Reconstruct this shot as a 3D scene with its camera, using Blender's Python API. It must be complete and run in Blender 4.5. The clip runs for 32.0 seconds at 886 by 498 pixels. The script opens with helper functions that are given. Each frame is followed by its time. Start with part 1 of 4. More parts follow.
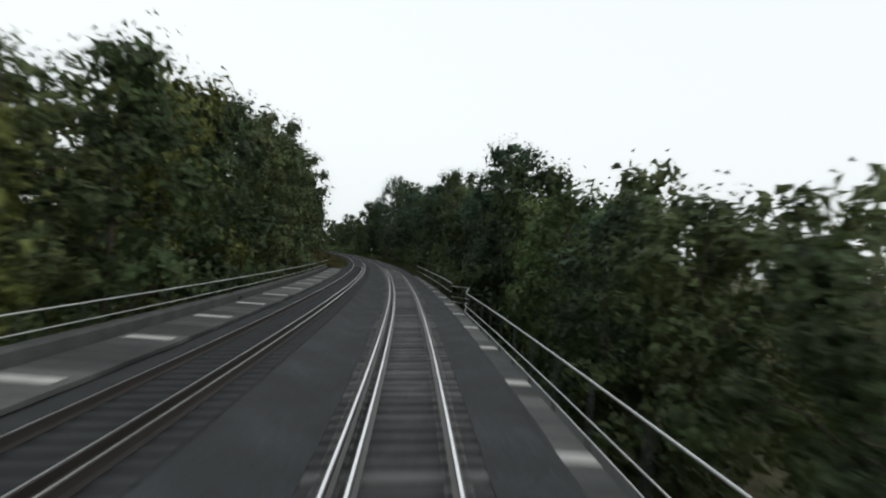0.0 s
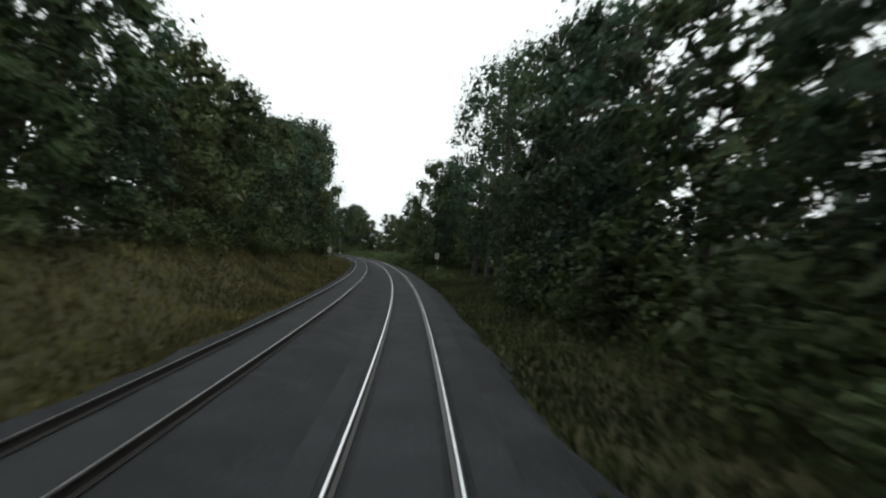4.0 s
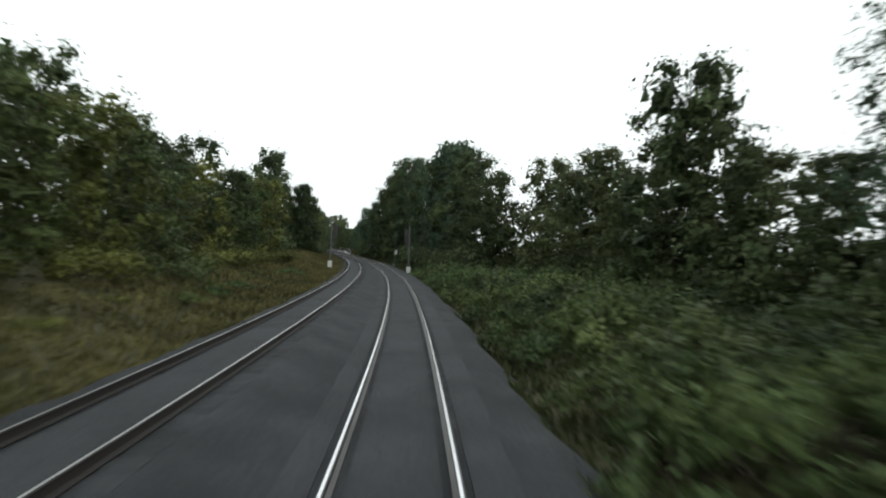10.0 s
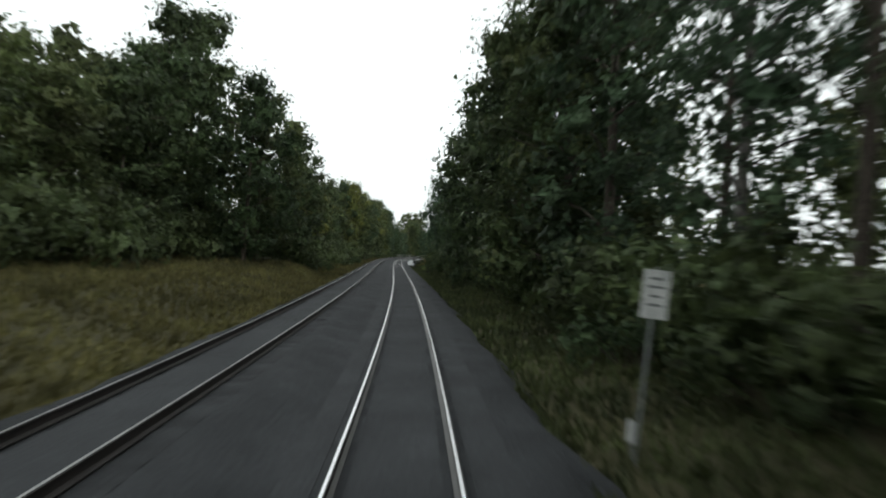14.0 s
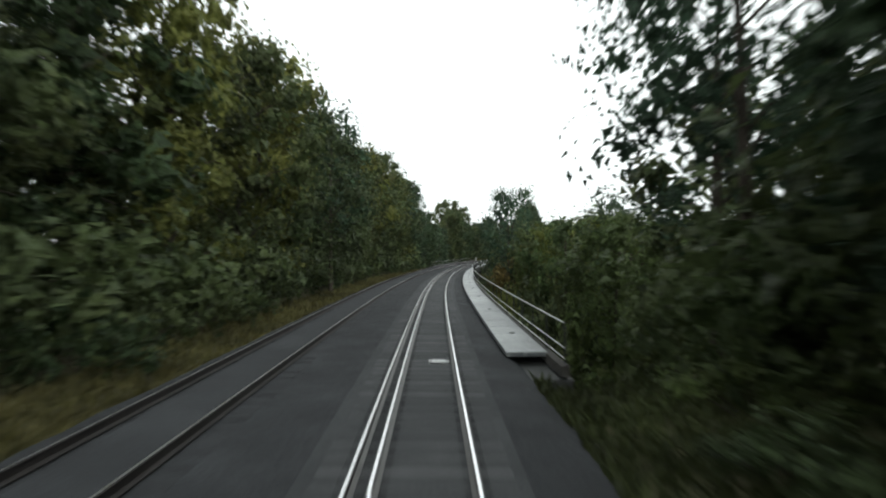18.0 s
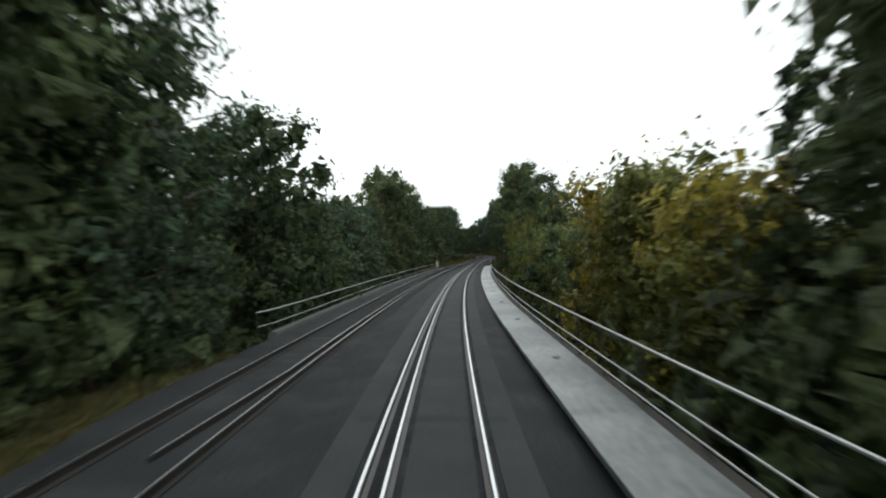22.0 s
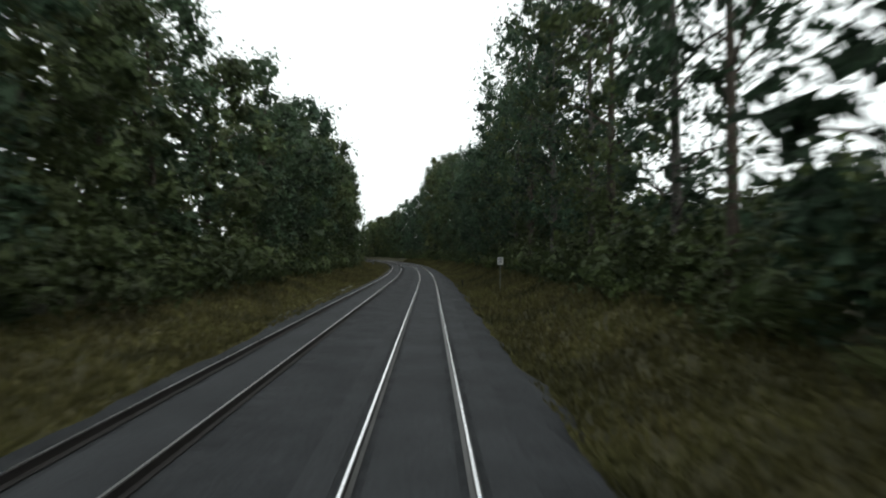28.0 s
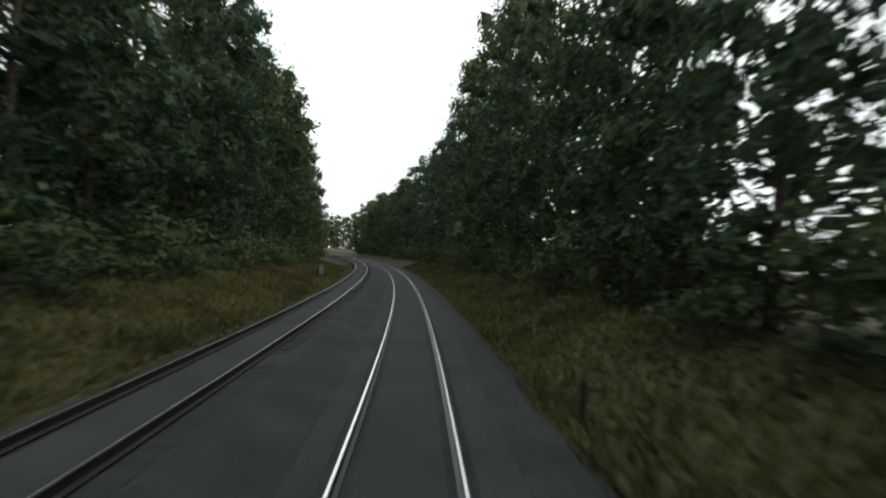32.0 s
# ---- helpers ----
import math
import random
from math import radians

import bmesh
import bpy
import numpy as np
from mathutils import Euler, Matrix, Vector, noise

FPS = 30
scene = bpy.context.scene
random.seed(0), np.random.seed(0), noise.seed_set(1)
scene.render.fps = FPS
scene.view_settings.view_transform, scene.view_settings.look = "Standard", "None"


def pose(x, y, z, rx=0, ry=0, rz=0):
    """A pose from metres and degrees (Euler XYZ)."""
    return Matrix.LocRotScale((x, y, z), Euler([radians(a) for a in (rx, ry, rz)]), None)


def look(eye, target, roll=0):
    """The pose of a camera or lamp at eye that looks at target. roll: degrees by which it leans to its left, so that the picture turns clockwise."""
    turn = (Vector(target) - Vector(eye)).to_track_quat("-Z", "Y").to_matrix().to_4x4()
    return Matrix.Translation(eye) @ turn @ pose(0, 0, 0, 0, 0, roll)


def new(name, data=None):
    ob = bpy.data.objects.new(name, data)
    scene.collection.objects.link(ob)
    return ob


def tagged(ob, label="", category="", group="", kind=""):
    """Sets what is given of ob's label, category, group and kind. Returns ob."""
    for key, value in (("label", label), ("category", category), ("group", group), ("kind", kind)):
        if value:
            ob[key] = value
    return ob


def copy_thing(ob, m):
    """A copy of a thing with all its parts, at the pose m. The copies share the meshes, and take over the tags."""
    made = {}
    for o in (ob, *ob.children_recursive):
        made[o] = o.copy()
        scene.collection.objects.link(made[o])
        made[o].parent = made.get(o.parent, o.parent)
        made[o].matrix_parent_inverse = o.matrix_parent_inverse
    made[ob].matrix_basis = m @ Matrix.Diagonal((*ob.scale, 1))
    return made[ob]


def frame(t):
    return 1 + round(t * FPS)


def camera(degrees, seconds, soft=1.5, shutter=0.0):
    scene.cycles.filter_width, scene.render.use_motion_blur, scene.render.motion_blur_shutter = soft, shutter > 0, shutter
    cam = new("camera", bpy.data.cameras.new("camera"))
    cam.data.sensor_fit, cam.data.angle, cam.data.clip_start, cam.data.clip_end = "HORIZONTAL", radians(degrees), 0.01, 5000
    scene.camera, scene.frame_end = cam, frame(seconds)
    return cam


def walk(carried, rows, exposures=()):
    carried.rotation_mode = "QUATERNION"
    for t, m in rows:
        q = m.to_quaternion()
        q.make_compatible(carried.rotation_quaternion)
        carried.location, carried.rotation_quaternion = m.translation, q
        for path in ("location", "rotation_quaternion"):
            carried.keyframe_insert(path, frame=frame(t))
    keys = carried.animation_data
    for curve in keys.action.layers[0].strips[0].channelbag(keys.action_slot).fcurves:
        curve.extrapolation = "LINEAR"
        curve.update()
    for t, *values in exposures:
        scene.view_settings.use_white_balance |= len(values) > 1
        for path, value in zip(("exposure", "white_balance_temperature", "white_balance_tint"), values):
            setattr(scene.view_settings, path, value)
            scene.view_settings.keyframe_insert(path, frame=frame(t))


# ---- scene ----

# ------------------------------------------------------------------ alignment of the line
# curvature (1/10000 per metre, left positive) every 30 m of line, from 40 m behind the start
BEND = [8.9, 13.2, 11.9, 11.6, 12.6, 10.8, 12.0, 11.0, 11.7, 12.1, 13.2, 12.7, 14.6, 11.5, 12.4, 5.2, 1.1, -1.9, -5.1, -13.4,
        -11.1, -13.7, -7.4, -9.0, -4.4, -5.0, 1.9, -1.2, 8.7, 8.1, 12.6, 11.3, 14.1, 15.0, 15.0, 14.0, 12.0]
STEP, BEGIN, FINISH = 30.0, -40.0, 1040.0
CANT = 60.6            # radians of cant per unit of curvature
PITCH_TRACKS = 3.95    # usual distance between the two track centres
LEFT_RISE = 0.08       # the other track lies a little higher
# s along the line, distance between the track centres there
PITCH_S = [-60, 120, 175, 300, 370, 470, 545, 590, 612, 740, 800, 850, 1070]
PITCH_D = [3.88, 3.90, 3.97, 4.0, 4.05, 4.1, 4.22, 4.16, 4.0, 3.9, 3.98, 4.12, 4.15]

LINE_S = np.arange(-400.0, 1500.5, 1.0)
LINE_K = np.interp(LINE_S, BEGIN + STEP * np.arange(len(BEND)), np.array(BEND) * 1e-4)
LINE_K[(LINE_S < -60) | (LINE_S > 1080)] = 0.0
LINE_T = np.concatenate([[0], np.cumsum((LINE_K[1:] + LINE_K[:-1]) / 2)])
LINE_T -= np.interp(0, LINE_S, LINE_T)
LINE_X = np.concatenate([[0], np.cumsum(-(np.sin(LINE_T[1:]) + np.sin(LINE_T[:-1])) / 2)])
LINE_Y = np.concatenate([[0], np.cumsum((np.cos(LINE_T[1:]) + np.cos(LINE_T[:-1])) / 2)])
LINE_X -= np.interp(0, LINE_S, LINE_X)
LINE_Y -= np.interp(0, LINE_S, LINE_Y)


def at(s, off=0.0):
    """x, y of the place s metres along the line and off metres to its right; arrays too."""
    t = np.interp(s, LINE_S, LINE_T)
    return np.interp(s, LINE_S, LINE_X) + np.cos(t) * off, np.interp(s, LINE_S, LINE_Y) + np.sin(t) * off


def heading(s):
    return float(np.interp(s, LINE_S, LINE_T))


def bank(s):
    return CANT * np.interp(s, LINE_S, LINE_K)


# ------------------------------------------------------------------ camera in the cab
EYE_HEIGHT, EYE_SIDE, EYE_YAW, EYE_PITCH = 2.585, 0.237, -0.0193, 0.0076
cam = camera(71.39, 32.0, soft=2.0, shutter=0.45)


def ride(t):
    """The camera's pose t seconds on: it sits in a car body that rests on two bogies."""
    s = 26.302 * t - 0.010926 * ((t - 16) ** 2 - 256)
    front, rear = Vector(at(s - 4)), Vector(at(s - 21))
    d = (front - rear).normalized()
    lean = float(bank(s - 4))
    side = Vector((d.y, -d.x))
    place = front + d * 4 + side * (EYE_SIDE - EYE_HEIGHT * math.sin(lean))
    turn = math.atan2(-d.x, d.y) + EYE_YAW
    ahead = Vector((-math.sin(turn), math.cos(turn), 0))
    right = Vector((math.cos(turn), math.sin(turn), 0))
    up = Vector((0, 0, 1))
    right, up = right * math.cos(lean) + up * math.sin(lean), up * math.cos(lean) - right * math.sin(lean)
    fwd = ahead * math.cos(EYE_PITCH) + up * math.sin(EYE_PITCH)
    top = up * math.cos(EYE_PITCH) - ahead * math.sin(EYE_PITCH)
    m = Matrix((right, top, -fwd)).transposed().to_4x4()
    m.translation = (place.x, place.y, EYE_HEIGHT * math.cos(lean))
    return m


walk(cam, [(0.5 * i, ride(0.5 * i)) for i in range(65)],
     exposures=[(t, e, 6320, 7 if t < 4 else 4) for t, e in ((0, -0.42), (2.5, -0.36), (5, -0.12), (6, 0.0), (7, 0.0), (9, -0.08), (11, -0.12), (13, -0.16), (17, 0.05), (19, 0.06), (21, -0.26), (22, -0.1),
                                             (23, -0.1), (25, -0.1), (27, -0.08), (28, 0.0), (30, 0.02), (32, 0.0))])

# ------------------------------------------------------------------ dull evening sky
world = bpy.data.worlds.new("overcast_sky")
scene.world = world
world.use_nodes = True
wn, wl = world.node_tree.nodes, world.node_tree.links
sky = wn.new("ShaderNodeTexSky")
sky.sky_type, sky.sun_disc = "NISHITA", False
sky.sun_elevation, sky.sun_rotation = radians(24), radians(135)
sky.air_density, sky.dust_density = 1.0, 6.0
grey = wn.new("ShaderNodeHueSaturation")
grey.inputs["Saturation"].default_value = 0.12
back = wn["Background"]
back.inputs["Strength"].default_value = 0.15
wl.new(sky.outputs[0], grey.inputs["Color"])
veil = wn.new("ShaderNodeMix")      # the closed cloud cover evens the sky out
veil.data_type = "RGBA"
veil.inputs["Factor"].default_value = 0.75
veil.inputs["B"].default_value = (10.6, 10.8, 10.8, 1)
wl.new(grey.outputs[0], veil.inputs["A"])
wl.new(veil.outputs["Result"], back.inputs["Color"])
sun = new("sun", bpy.data.lights.new("sun", "SUN"))
sun.data.energy, sun.data.angle, sun.data.color = 0.6, radians(40), (1.0, 0.93, 0.82)
sun.matrix_world = look((0, 0, 50), (-41, 41, 24))


# ------------------------------------------------------------------ materials
def ramp(nt, fac, stops):
    r = nt.nodes.new("ShaderNodeValToRGB")
    while len(r.color_ramp.elements) < len(stops):
        r.color_ramp.elements.new(0.5)
    for e, (p, c) in zip(r.color_ramp.elements, stops):
        e.position, e.color = p, (*c, 1)
    nt.links.new(fac, r.inputs[0])
    return r.outputs[0]


def material(name, stops, scale=3.0, fine=40.0, rough=0.8, metal=0.0, bump=0.3, bump_size=0.02, stain=None, per="", spec=0.3):
    """A surface with grain and larger patches; stops: colours from dark to light. per 'object' or 'island' shifts each piece."""
    m = bpy.data.materials.new(name)
    m.use_nodes = True
    nt = m.node_tree
    b = nt.nodes["Principled BSDF"]
    co = nt.nodes.new("ShaderNodeNewGeometry")
    big = nt.nodes.new("ShaderNodeTexNoise")
    big.inputs["Scale"].default_value, big.inputs["Detail"].default_value = scale, 5
    small = nt.nodes.new("ShaderNodeTexNoise")
    small.inputs["Scale"].default_value, small.inputs["Detail"].default_value = fine, 3
    nt.links.new(co.outputs["Position"], big.inputs["Vector"])
    nt.links.new(co.outputs["Position"], small.inputs["Vector"])
    mix = nt.nodes.new("ShaderNodeMath")
    mix.operation = "MULTIPLY_ADD"
    mix.inputs[1].default_value = 0.5
    nt.links.new(small.outputs["Fac"], mix.inputs[0])
    half = nt.nodes.new("ShaderNodeMath")
    half.operation = "MULTIPLY"
    half.inputs[1].default_value = 0.5
    nt.links.new(big.outputs["Fac"], half.inputs[0])
    nt.links.new(half.outputs[0], mix.inputs[2])
    fac = mix.outputs[0]
    if per:
        info = nt.nodes.new("ShaderNodeObjectInfo")
        out = info.outputs["Random"]
        if per == "island":
            out = co.outputs["Random Per Island"]
        add = nt.nodes.new("ShaderNodeMath")
        add.operation = "MULTIPLY_ADD"
        add.inputs[1].default_value, add.use_clamp = 0.5, True
        nt.links.new(out, add.inputs[0])
        sub = nt.nodes.new("ShaderNodeMath")
        sub.operation = "SUBTRACT"
        sub.inputs[1].default_value = 0.25
        nt.links.new(fac, sub.inputs[0])
        nt.links.new(sub.outputs[0], add.inputs[2])
        fac = add.outputs[0]
    col = ramp(nt, fac, stops)
    nt.links.new(col, b.inputs["Base Color"])
    b.inputs["Roughness"].default_value, b.inputs["Metallic"].default_value = rough, metal
    b.inputs["Specular IOR Level"].default_value = spec
    if bump:
        bp = nt.nodes.new("ShaderNodeBump")
        bp.inputs["Strength"].default_value, bp.inputs["Distance"].default_value = bump, bump_size
        nt.links.new(small.outputs["Fac"], bp.inputs["Height"])
        nt.links.new(bp.outputs[0], b.inputs["Normal"])
    return m


def leaf_material(name, dark, light, other, through_light=0.34):
    """Leaves: each leaf and each tree a little different, some light shining through."""
    m = bpy.data.materials.new(name)
    m.use_nodes = True
    nt = m.node_tree
    b = nt.nodes["Principled BSDF"]
    g = nt.nodes.new("ShaderNodeNewGeometry")
    info = nt.nodes.new("ShaderNodeObjectInfo")
    one = ramp(nt, g.outputs["Random Per Island"], [(0.0, dark), (1.0, light)])
    n = nt.nodes.new("ShaderNodeTexNoise")
    n.inputs["Scale"].default_value, n.inputs["Detail"].default_value = 0.45, 3
    nt.links.new(g.outputs["Position"], n.inputs["Vector"])
    mul = nt.nodes.new("ShaderNodeMath")
    mul.operation = "MULTIPLY"
    nt.links.new(info.outputs["Random"], mul.inputs[0])
    nt.links.new(n.outputs["Fac"], mul.inputs[1])
    mx = nt.nodes.new("ShaderNodeMix")
    mx.data_type = "RGBA"
    nt.links.new(mul.outputs[0], mx.inputs["Factor"])
    nt.links.new(one, mx.inputs["A"])
    mx.inputs["B"].default_value = (*other, 1)
    # clump lights and darks put into the colour; trees of paler and darker kinds
    bough = nt.nodes.new("ShaderNodeTexNoise")
    bough.inputs["Scale"].default_value, bough.inputs["Detail"].default_value = 0.28, 1.5
    nt.links.new(g.outputs["Position"], bough.inputs["Vector"])
    tone = nt.nodes.new("ShaderNodeMapRange")
    tone.inputs["From Min"].default_value, tone.inputs["From Max"].default_value = 0.36, 0.64
    tone.inputs["To Min"].default_value, tone.inputs["To Max"].default_value = 0.6, 1.35
    nt.links.new(bough.outputs["Fac"], tone.inputs["Value"])
    kind = nt.nodes.new("ShaderNodeMapRange")
    kind.inputs["To Min"].default_value, kind.inputs["To Max"].default_value = 0.78, 1.22
    nt.links.new(info.outputs["Random"], kind.inputs["Value"])
    both = nt.nodes.new("ShaderNodeMath")
    both.operation = "MULTIPLY"
    nt.links.new(tone.outputs[0], both.inputs[0])
    nt.links.new(kind.outputs[0], both.inputs[1])
    # sprays of leaves: each a tone of its own, rounded, with dark joints between them
    warp = nt.nodes.new("ShaderNodeTexNoise")
    warp.inputs["Scale"].default_value, warp.inputs["Detail"].default_value = 3.0, 2
    nt.links.new(g.outputs["Position"], warp.inputs["Vector"])
    bent = nt.nodes.new("ShaderNodeVectorMath")
    bent.operation = "MULTIPLY_ADD"
    bent.inputs[1].default_value = (0.35, 0.35, 0.35)
    nt.links.new(warp.outputs["Color"], bent.inputs[0])
    nt.links.new(g.outputs["Position"], bent.inputs[2])
    spray = nt.nodes.new("ShaderNodeTexVoronoi")
    spray.inputs["Scale"].default_value = 4.2
    nt.links.new(bent.outputs[0], spray.inputs["Vector"])
    tint = nt.nodes.new("ShaderNodeSeparateColor")
    nt.links.new(spray.outputs["Color"], tint.inputs[0])
    fine = nt.nodes.new("ShaderNodeMapRange")
    fine.inputs["To Min"].default_value, fine.inputs["To Max"].default_value = 0.66, 1.34
    nt.links.new(tint.outputs[0], fine.inputs["Value"])
    relief = nt.nodes.new("ShaderNodeBump")
    relief.invert = True
    relief.inputs["Strength"].default_value, relief.inputs["Distance"].default_value = 0.9, 0.2
    nt.links.new(spray.outputs["Distance"], relief.inputs["Height"])
    nt.links.new(relief.outputs[0], b.inputs["Normal"])
    all3 = nt.nodes.new("ShaderNodeMath")
    all3.operation = "MULTIPLY"
    nt.links.new(both.outputs[0], all3.inputs[0])
    nt.links.new(fine.outputs[0], all3.inputs[1])
    blend = nt.nodes.new("ShaderNodeVectorMath")
    blend.operation = "SCALE"
    nt.links.new(mx.outputs["Result"], blend.inputs[0])
    nt.links.new(all3.outputs[0], blend.inputs["Scale"])
    nt.links.new(blend.outputs[0], b.inputs["Base Color"])
    b.inputs["Roughness"].default_value = 0.6
    b.inputs["Specular IOR Level"].default_value = 0.25
    tr = nt.nodes.new("ShaderNodeBsdfTranslucent")
    nt.links.new(blend.outputs[0], tr.inputs["Color"])
    sh = nt.nodes.new("ShaderNodeMixShader")
    sh.inputs[0].default_value = through_light
    nt.links.new(b.outputs[0], sh.inputs[1])
    nt.links.new(tr.outputs[0], sh.inputs[2])
    nt.links.new(sh.outputs[0], nt.nodes["Material Output"].inputs["Surface"])
    return m


DUST = material("dusty_fine_gravel", [(0.3, (0.025, 0.027, 0.029)), (0.5, (0.037, 0.04, 0.042)), (0.72, (0.058, 0.061, 0.064))], 0.7, 22, 0.9, bump=0.8, bump_size=0.03)
CRIB = material("dust_grey_ballast", [(0.3, (0.016, 0.0172, 0.0188)), (0.5, (0.029, 0.0312, 0.034)), (0.72, (0.052, 0.0555, 0.06))], 0.5, 16, 0.9, bump=0.9, bump_size=0.05)
BALLAST = material("ballast_stone", [(0.3, (0.010, 0.0112, 0.0124)), (0.5, (0.0225, 0.0245, 0.027)), (0.72, (0.052, 0.0555, 0.06))], 0.6, 14, 0.9, bump=1.0, bump_size=0.06)
SOIL = material("grassy_soil", [(0.3, (0.026, 0.026, 0.012)), (0.5, (0.048, 0.045, 0.02)), (0.7, (0.082, 0.07, 0.032))], 0.25, 6, 0.95, bump=1.0, bump_size=0.1)
STEEL = material("polished_rail_steel", [(0.3, (0.62, 0.62, 0.63)), (0.7, (0.86, 0.86, 0.87))], 4, 60, 0.24, 1.0, bump=0.05, bump_size=0.004)
DULL = material("dull_rail_steel", [(0.3, (0.34, 0.335, 0.33)), (0.7, (0.6, 0.59, 0.58))], 4, 60, 0.34, 1.0, bump=0.05, bump_size=0.004)
FOOT = material("worn_rail_foot", [(0.3, (0.05, 0.048, 0.047)), (0.7, (0.14, 0.136, 0.132))], 3, 50, 0.5, 0.6, bump=0.2, bump_size=0.004)
# near-black rust: shade on the rails' sides is put into its colour
SHADE_RUST = material("rusty_rail_steel", [(0.3, (0.011, 0.0098, 0.0095)), (0.7, (0.032, 0.027, 0.025))], 3, 50, 0.75, 0.0, bump=0.3, bump_size=0.005)
PLATE = material("worn_steel_base_plate", [(0.3, (0.06, 0.058, 0.056)), (0.7, (0.2, 0.195, 0.19))], 5, 40, 0.5, 0.5, bump=0.2, bump_size=0.004)
WOOD = material("weathered_sleeper_wood", [(0.3, (0.034, 0.034, 0.035)), (0.5, (0.056, 0.056, 0.058)), (0.7, (0.1, 0.1, 0.1))], 2, 30, 0.8, bump=0.5, bump_size=0.01, per="object")
WOOD_DUSTY = material("dust_grey_sleeper_wood", [(0.3, (0.034, 0.036, 0.038)), (0.7, (0.078, 0.08, 0.082))], 2, 30, 0.85, bump=0.5, bump_size=0.01, per="object")
WOOD_FAR = material("ballast_dusted_sleeper", [(0.3, (0.014, 0.0152, 0.0165)), (0.7, (0.036, 0.038, 0.041))], 2, 30, 0.9, bump=0.5, bump_size=0.01, per="island")
CONCRETE = material("damp_walkway_concrete", [(0.38, (0.065, 0.072, 0.074)), (0.5, (0.145, 0.157, 0.158)), (0.62, (0.27, 0.283, 0.282))], 0.3, 7, 0.4, bump=0.25, bump_size=0.01, spec=0.5)
OLD_CONCRETE = material("dark_weathered_concrete", [(0.3, (0.022, 0.024, 0.023)), (0.5, (0.042, 0.044, 0.043)), (0.7, (0.08, 0.081, 0.078))], 1.2, 20, 0.75, bump=0.4, bump_size=0.01, per="object")
PALE_CONCRETE = material("pale_concrete_plate", [(0.3, (0.25, 0.25, 0.24)), (0.7, (0.45, 0.45, 0.43))], 2, 30, 0.7, bump=0.2, bump_size=0.01)
MASONRY = material("sooty_stone_masonry", [(0.3, (0.022, 0.021, 0.019)), (0.7, (0.075, 0.07, 0.063))], 0.8, 9, 0.9, bump=0.8, bump_size=0.05)
GALVANISED = material("galvanised_handrail", [(0.3, (0.36, 0.37, 0.37)), (0.7, (0.62, 0.63, 0.62))], 6, 60, 0.4, 0.75, bump=0.1, bump_size=0.003)
POST_GREY = material("grey_painted_steel", [(0.3, (0.1, 0.11, 0.11)), (0.7, (0.2, 0.21, 0.2))], 4, 40, 0.6, 0.2, bump=0.1, bump_size=0.003)
MAST_PAINT = material("grey_mast_paint", [(0.3, (0.07, 0.074, 0.072)), (0.7, (0.14, 0.146, 0.142))], 4, 40, 0.6, 0.1, bump=0.1, bump_size=0.003)
MAST = material("dark_grey_mast_paint", [(0.3, (0.022, 0.024, 0.024)), (0.7, (0.05, 0.053, 0.052))], 4, 40, 0.6, 0.1, bump=0.1, bump_size=0.003)
ENAMEL = material("white_sign_enamel", [(0.35, (0.3, 0.31, 0.3)), (0.5, (0.46, 0.47, 0.46)), (0.7, (0.58, 0.58, 0.57))], 5, 30, 0.4, bump=0.05, bump_size=0.002)
INK = material("black_sign_paint", [(0.3, (0.015, 0.015, 0.015)), (0.7, (0.04, 0.04, 0.04))], 5, 30, 0.5, bump=0)
TAR = material("tarred_post_wood", [(0.3, (0.008, 0.008, 0.008)), (0.7, (0.022, 0.02, 0.019))], 4, 30, 0.8, bump=0.5, bump_size=0.01)
BARK = material("dark_ridged_bark", [(0.3, (0.025, 0.02, 0.016)), (0.7, (0.09, 0.075, 0.06))], 3, 14, 0.95, bump=1.0, bump_size=0.04)
BIRCH = material("pale_birch_bark", [(0.38, (0.022, 0.02, 0.018)), (0.5, (0.075, 0.07, 0.064)), (0.7, (0.19, 0.18, 0.165))], 2.5, 9, 0.85, bump=0.4, bump_size=0.02)
LEAF = leaf_material("broadleaf_green", (0.039, 0.066, 0.029), (0.061, 0.095, 0.038), (0.084, 0.084, 0.031))
LEAF_BLUE = leaf_material("cool_green_leaf", (0.034, 0.066, 0.04), (0.055, 0.096, 0.055), (0.06, 0.08, 0.037))
LEAF_GOLD = leaf_material("yellowing_leaf", (0.088, 0.112, 0.028), (0.145, 0.165, 0.044), (0.14, 0.125, 0.036))
LEAF_YELLOW = leaf_material("bright_yellow_leaf", (0.22, 0.185, 0.03), (0.36, 0.29, 0.05), (0.24, 0.21, 0.05))
LEAF_RUST = leaf_material("rust_brown_leaf", (0.105, 0.08, 0.026), (0.17, 0.122, 0.036), (0.1, 0.1, 0.03))
LEAF_BUSH = leaf_material("bramble_green", (0.052, 0.088, 0.03), (0.09, 0.135, 0.047), (0.1, 0.11, 0.038))
NEEDLE = leaf_material("spruce_needle", (0.025, 0.036, 0.024), (0.05, 0.07, 0.04), (0.03, 0.045, 0.02), 0.1)
GREEN_GRASS = leaf_material("green_verge_grass", (0.042, 0.06, 0.022), (0.078, 0.098, 0.038), (0.1, 0.092, 0.038), 0.3)
GRASS = leaf_material("dry_verge_grass", (0.058, 0.064, 0.022), (0.1, 0.101, 0.038), (0.107, 0.085, 0.034), 0.3)


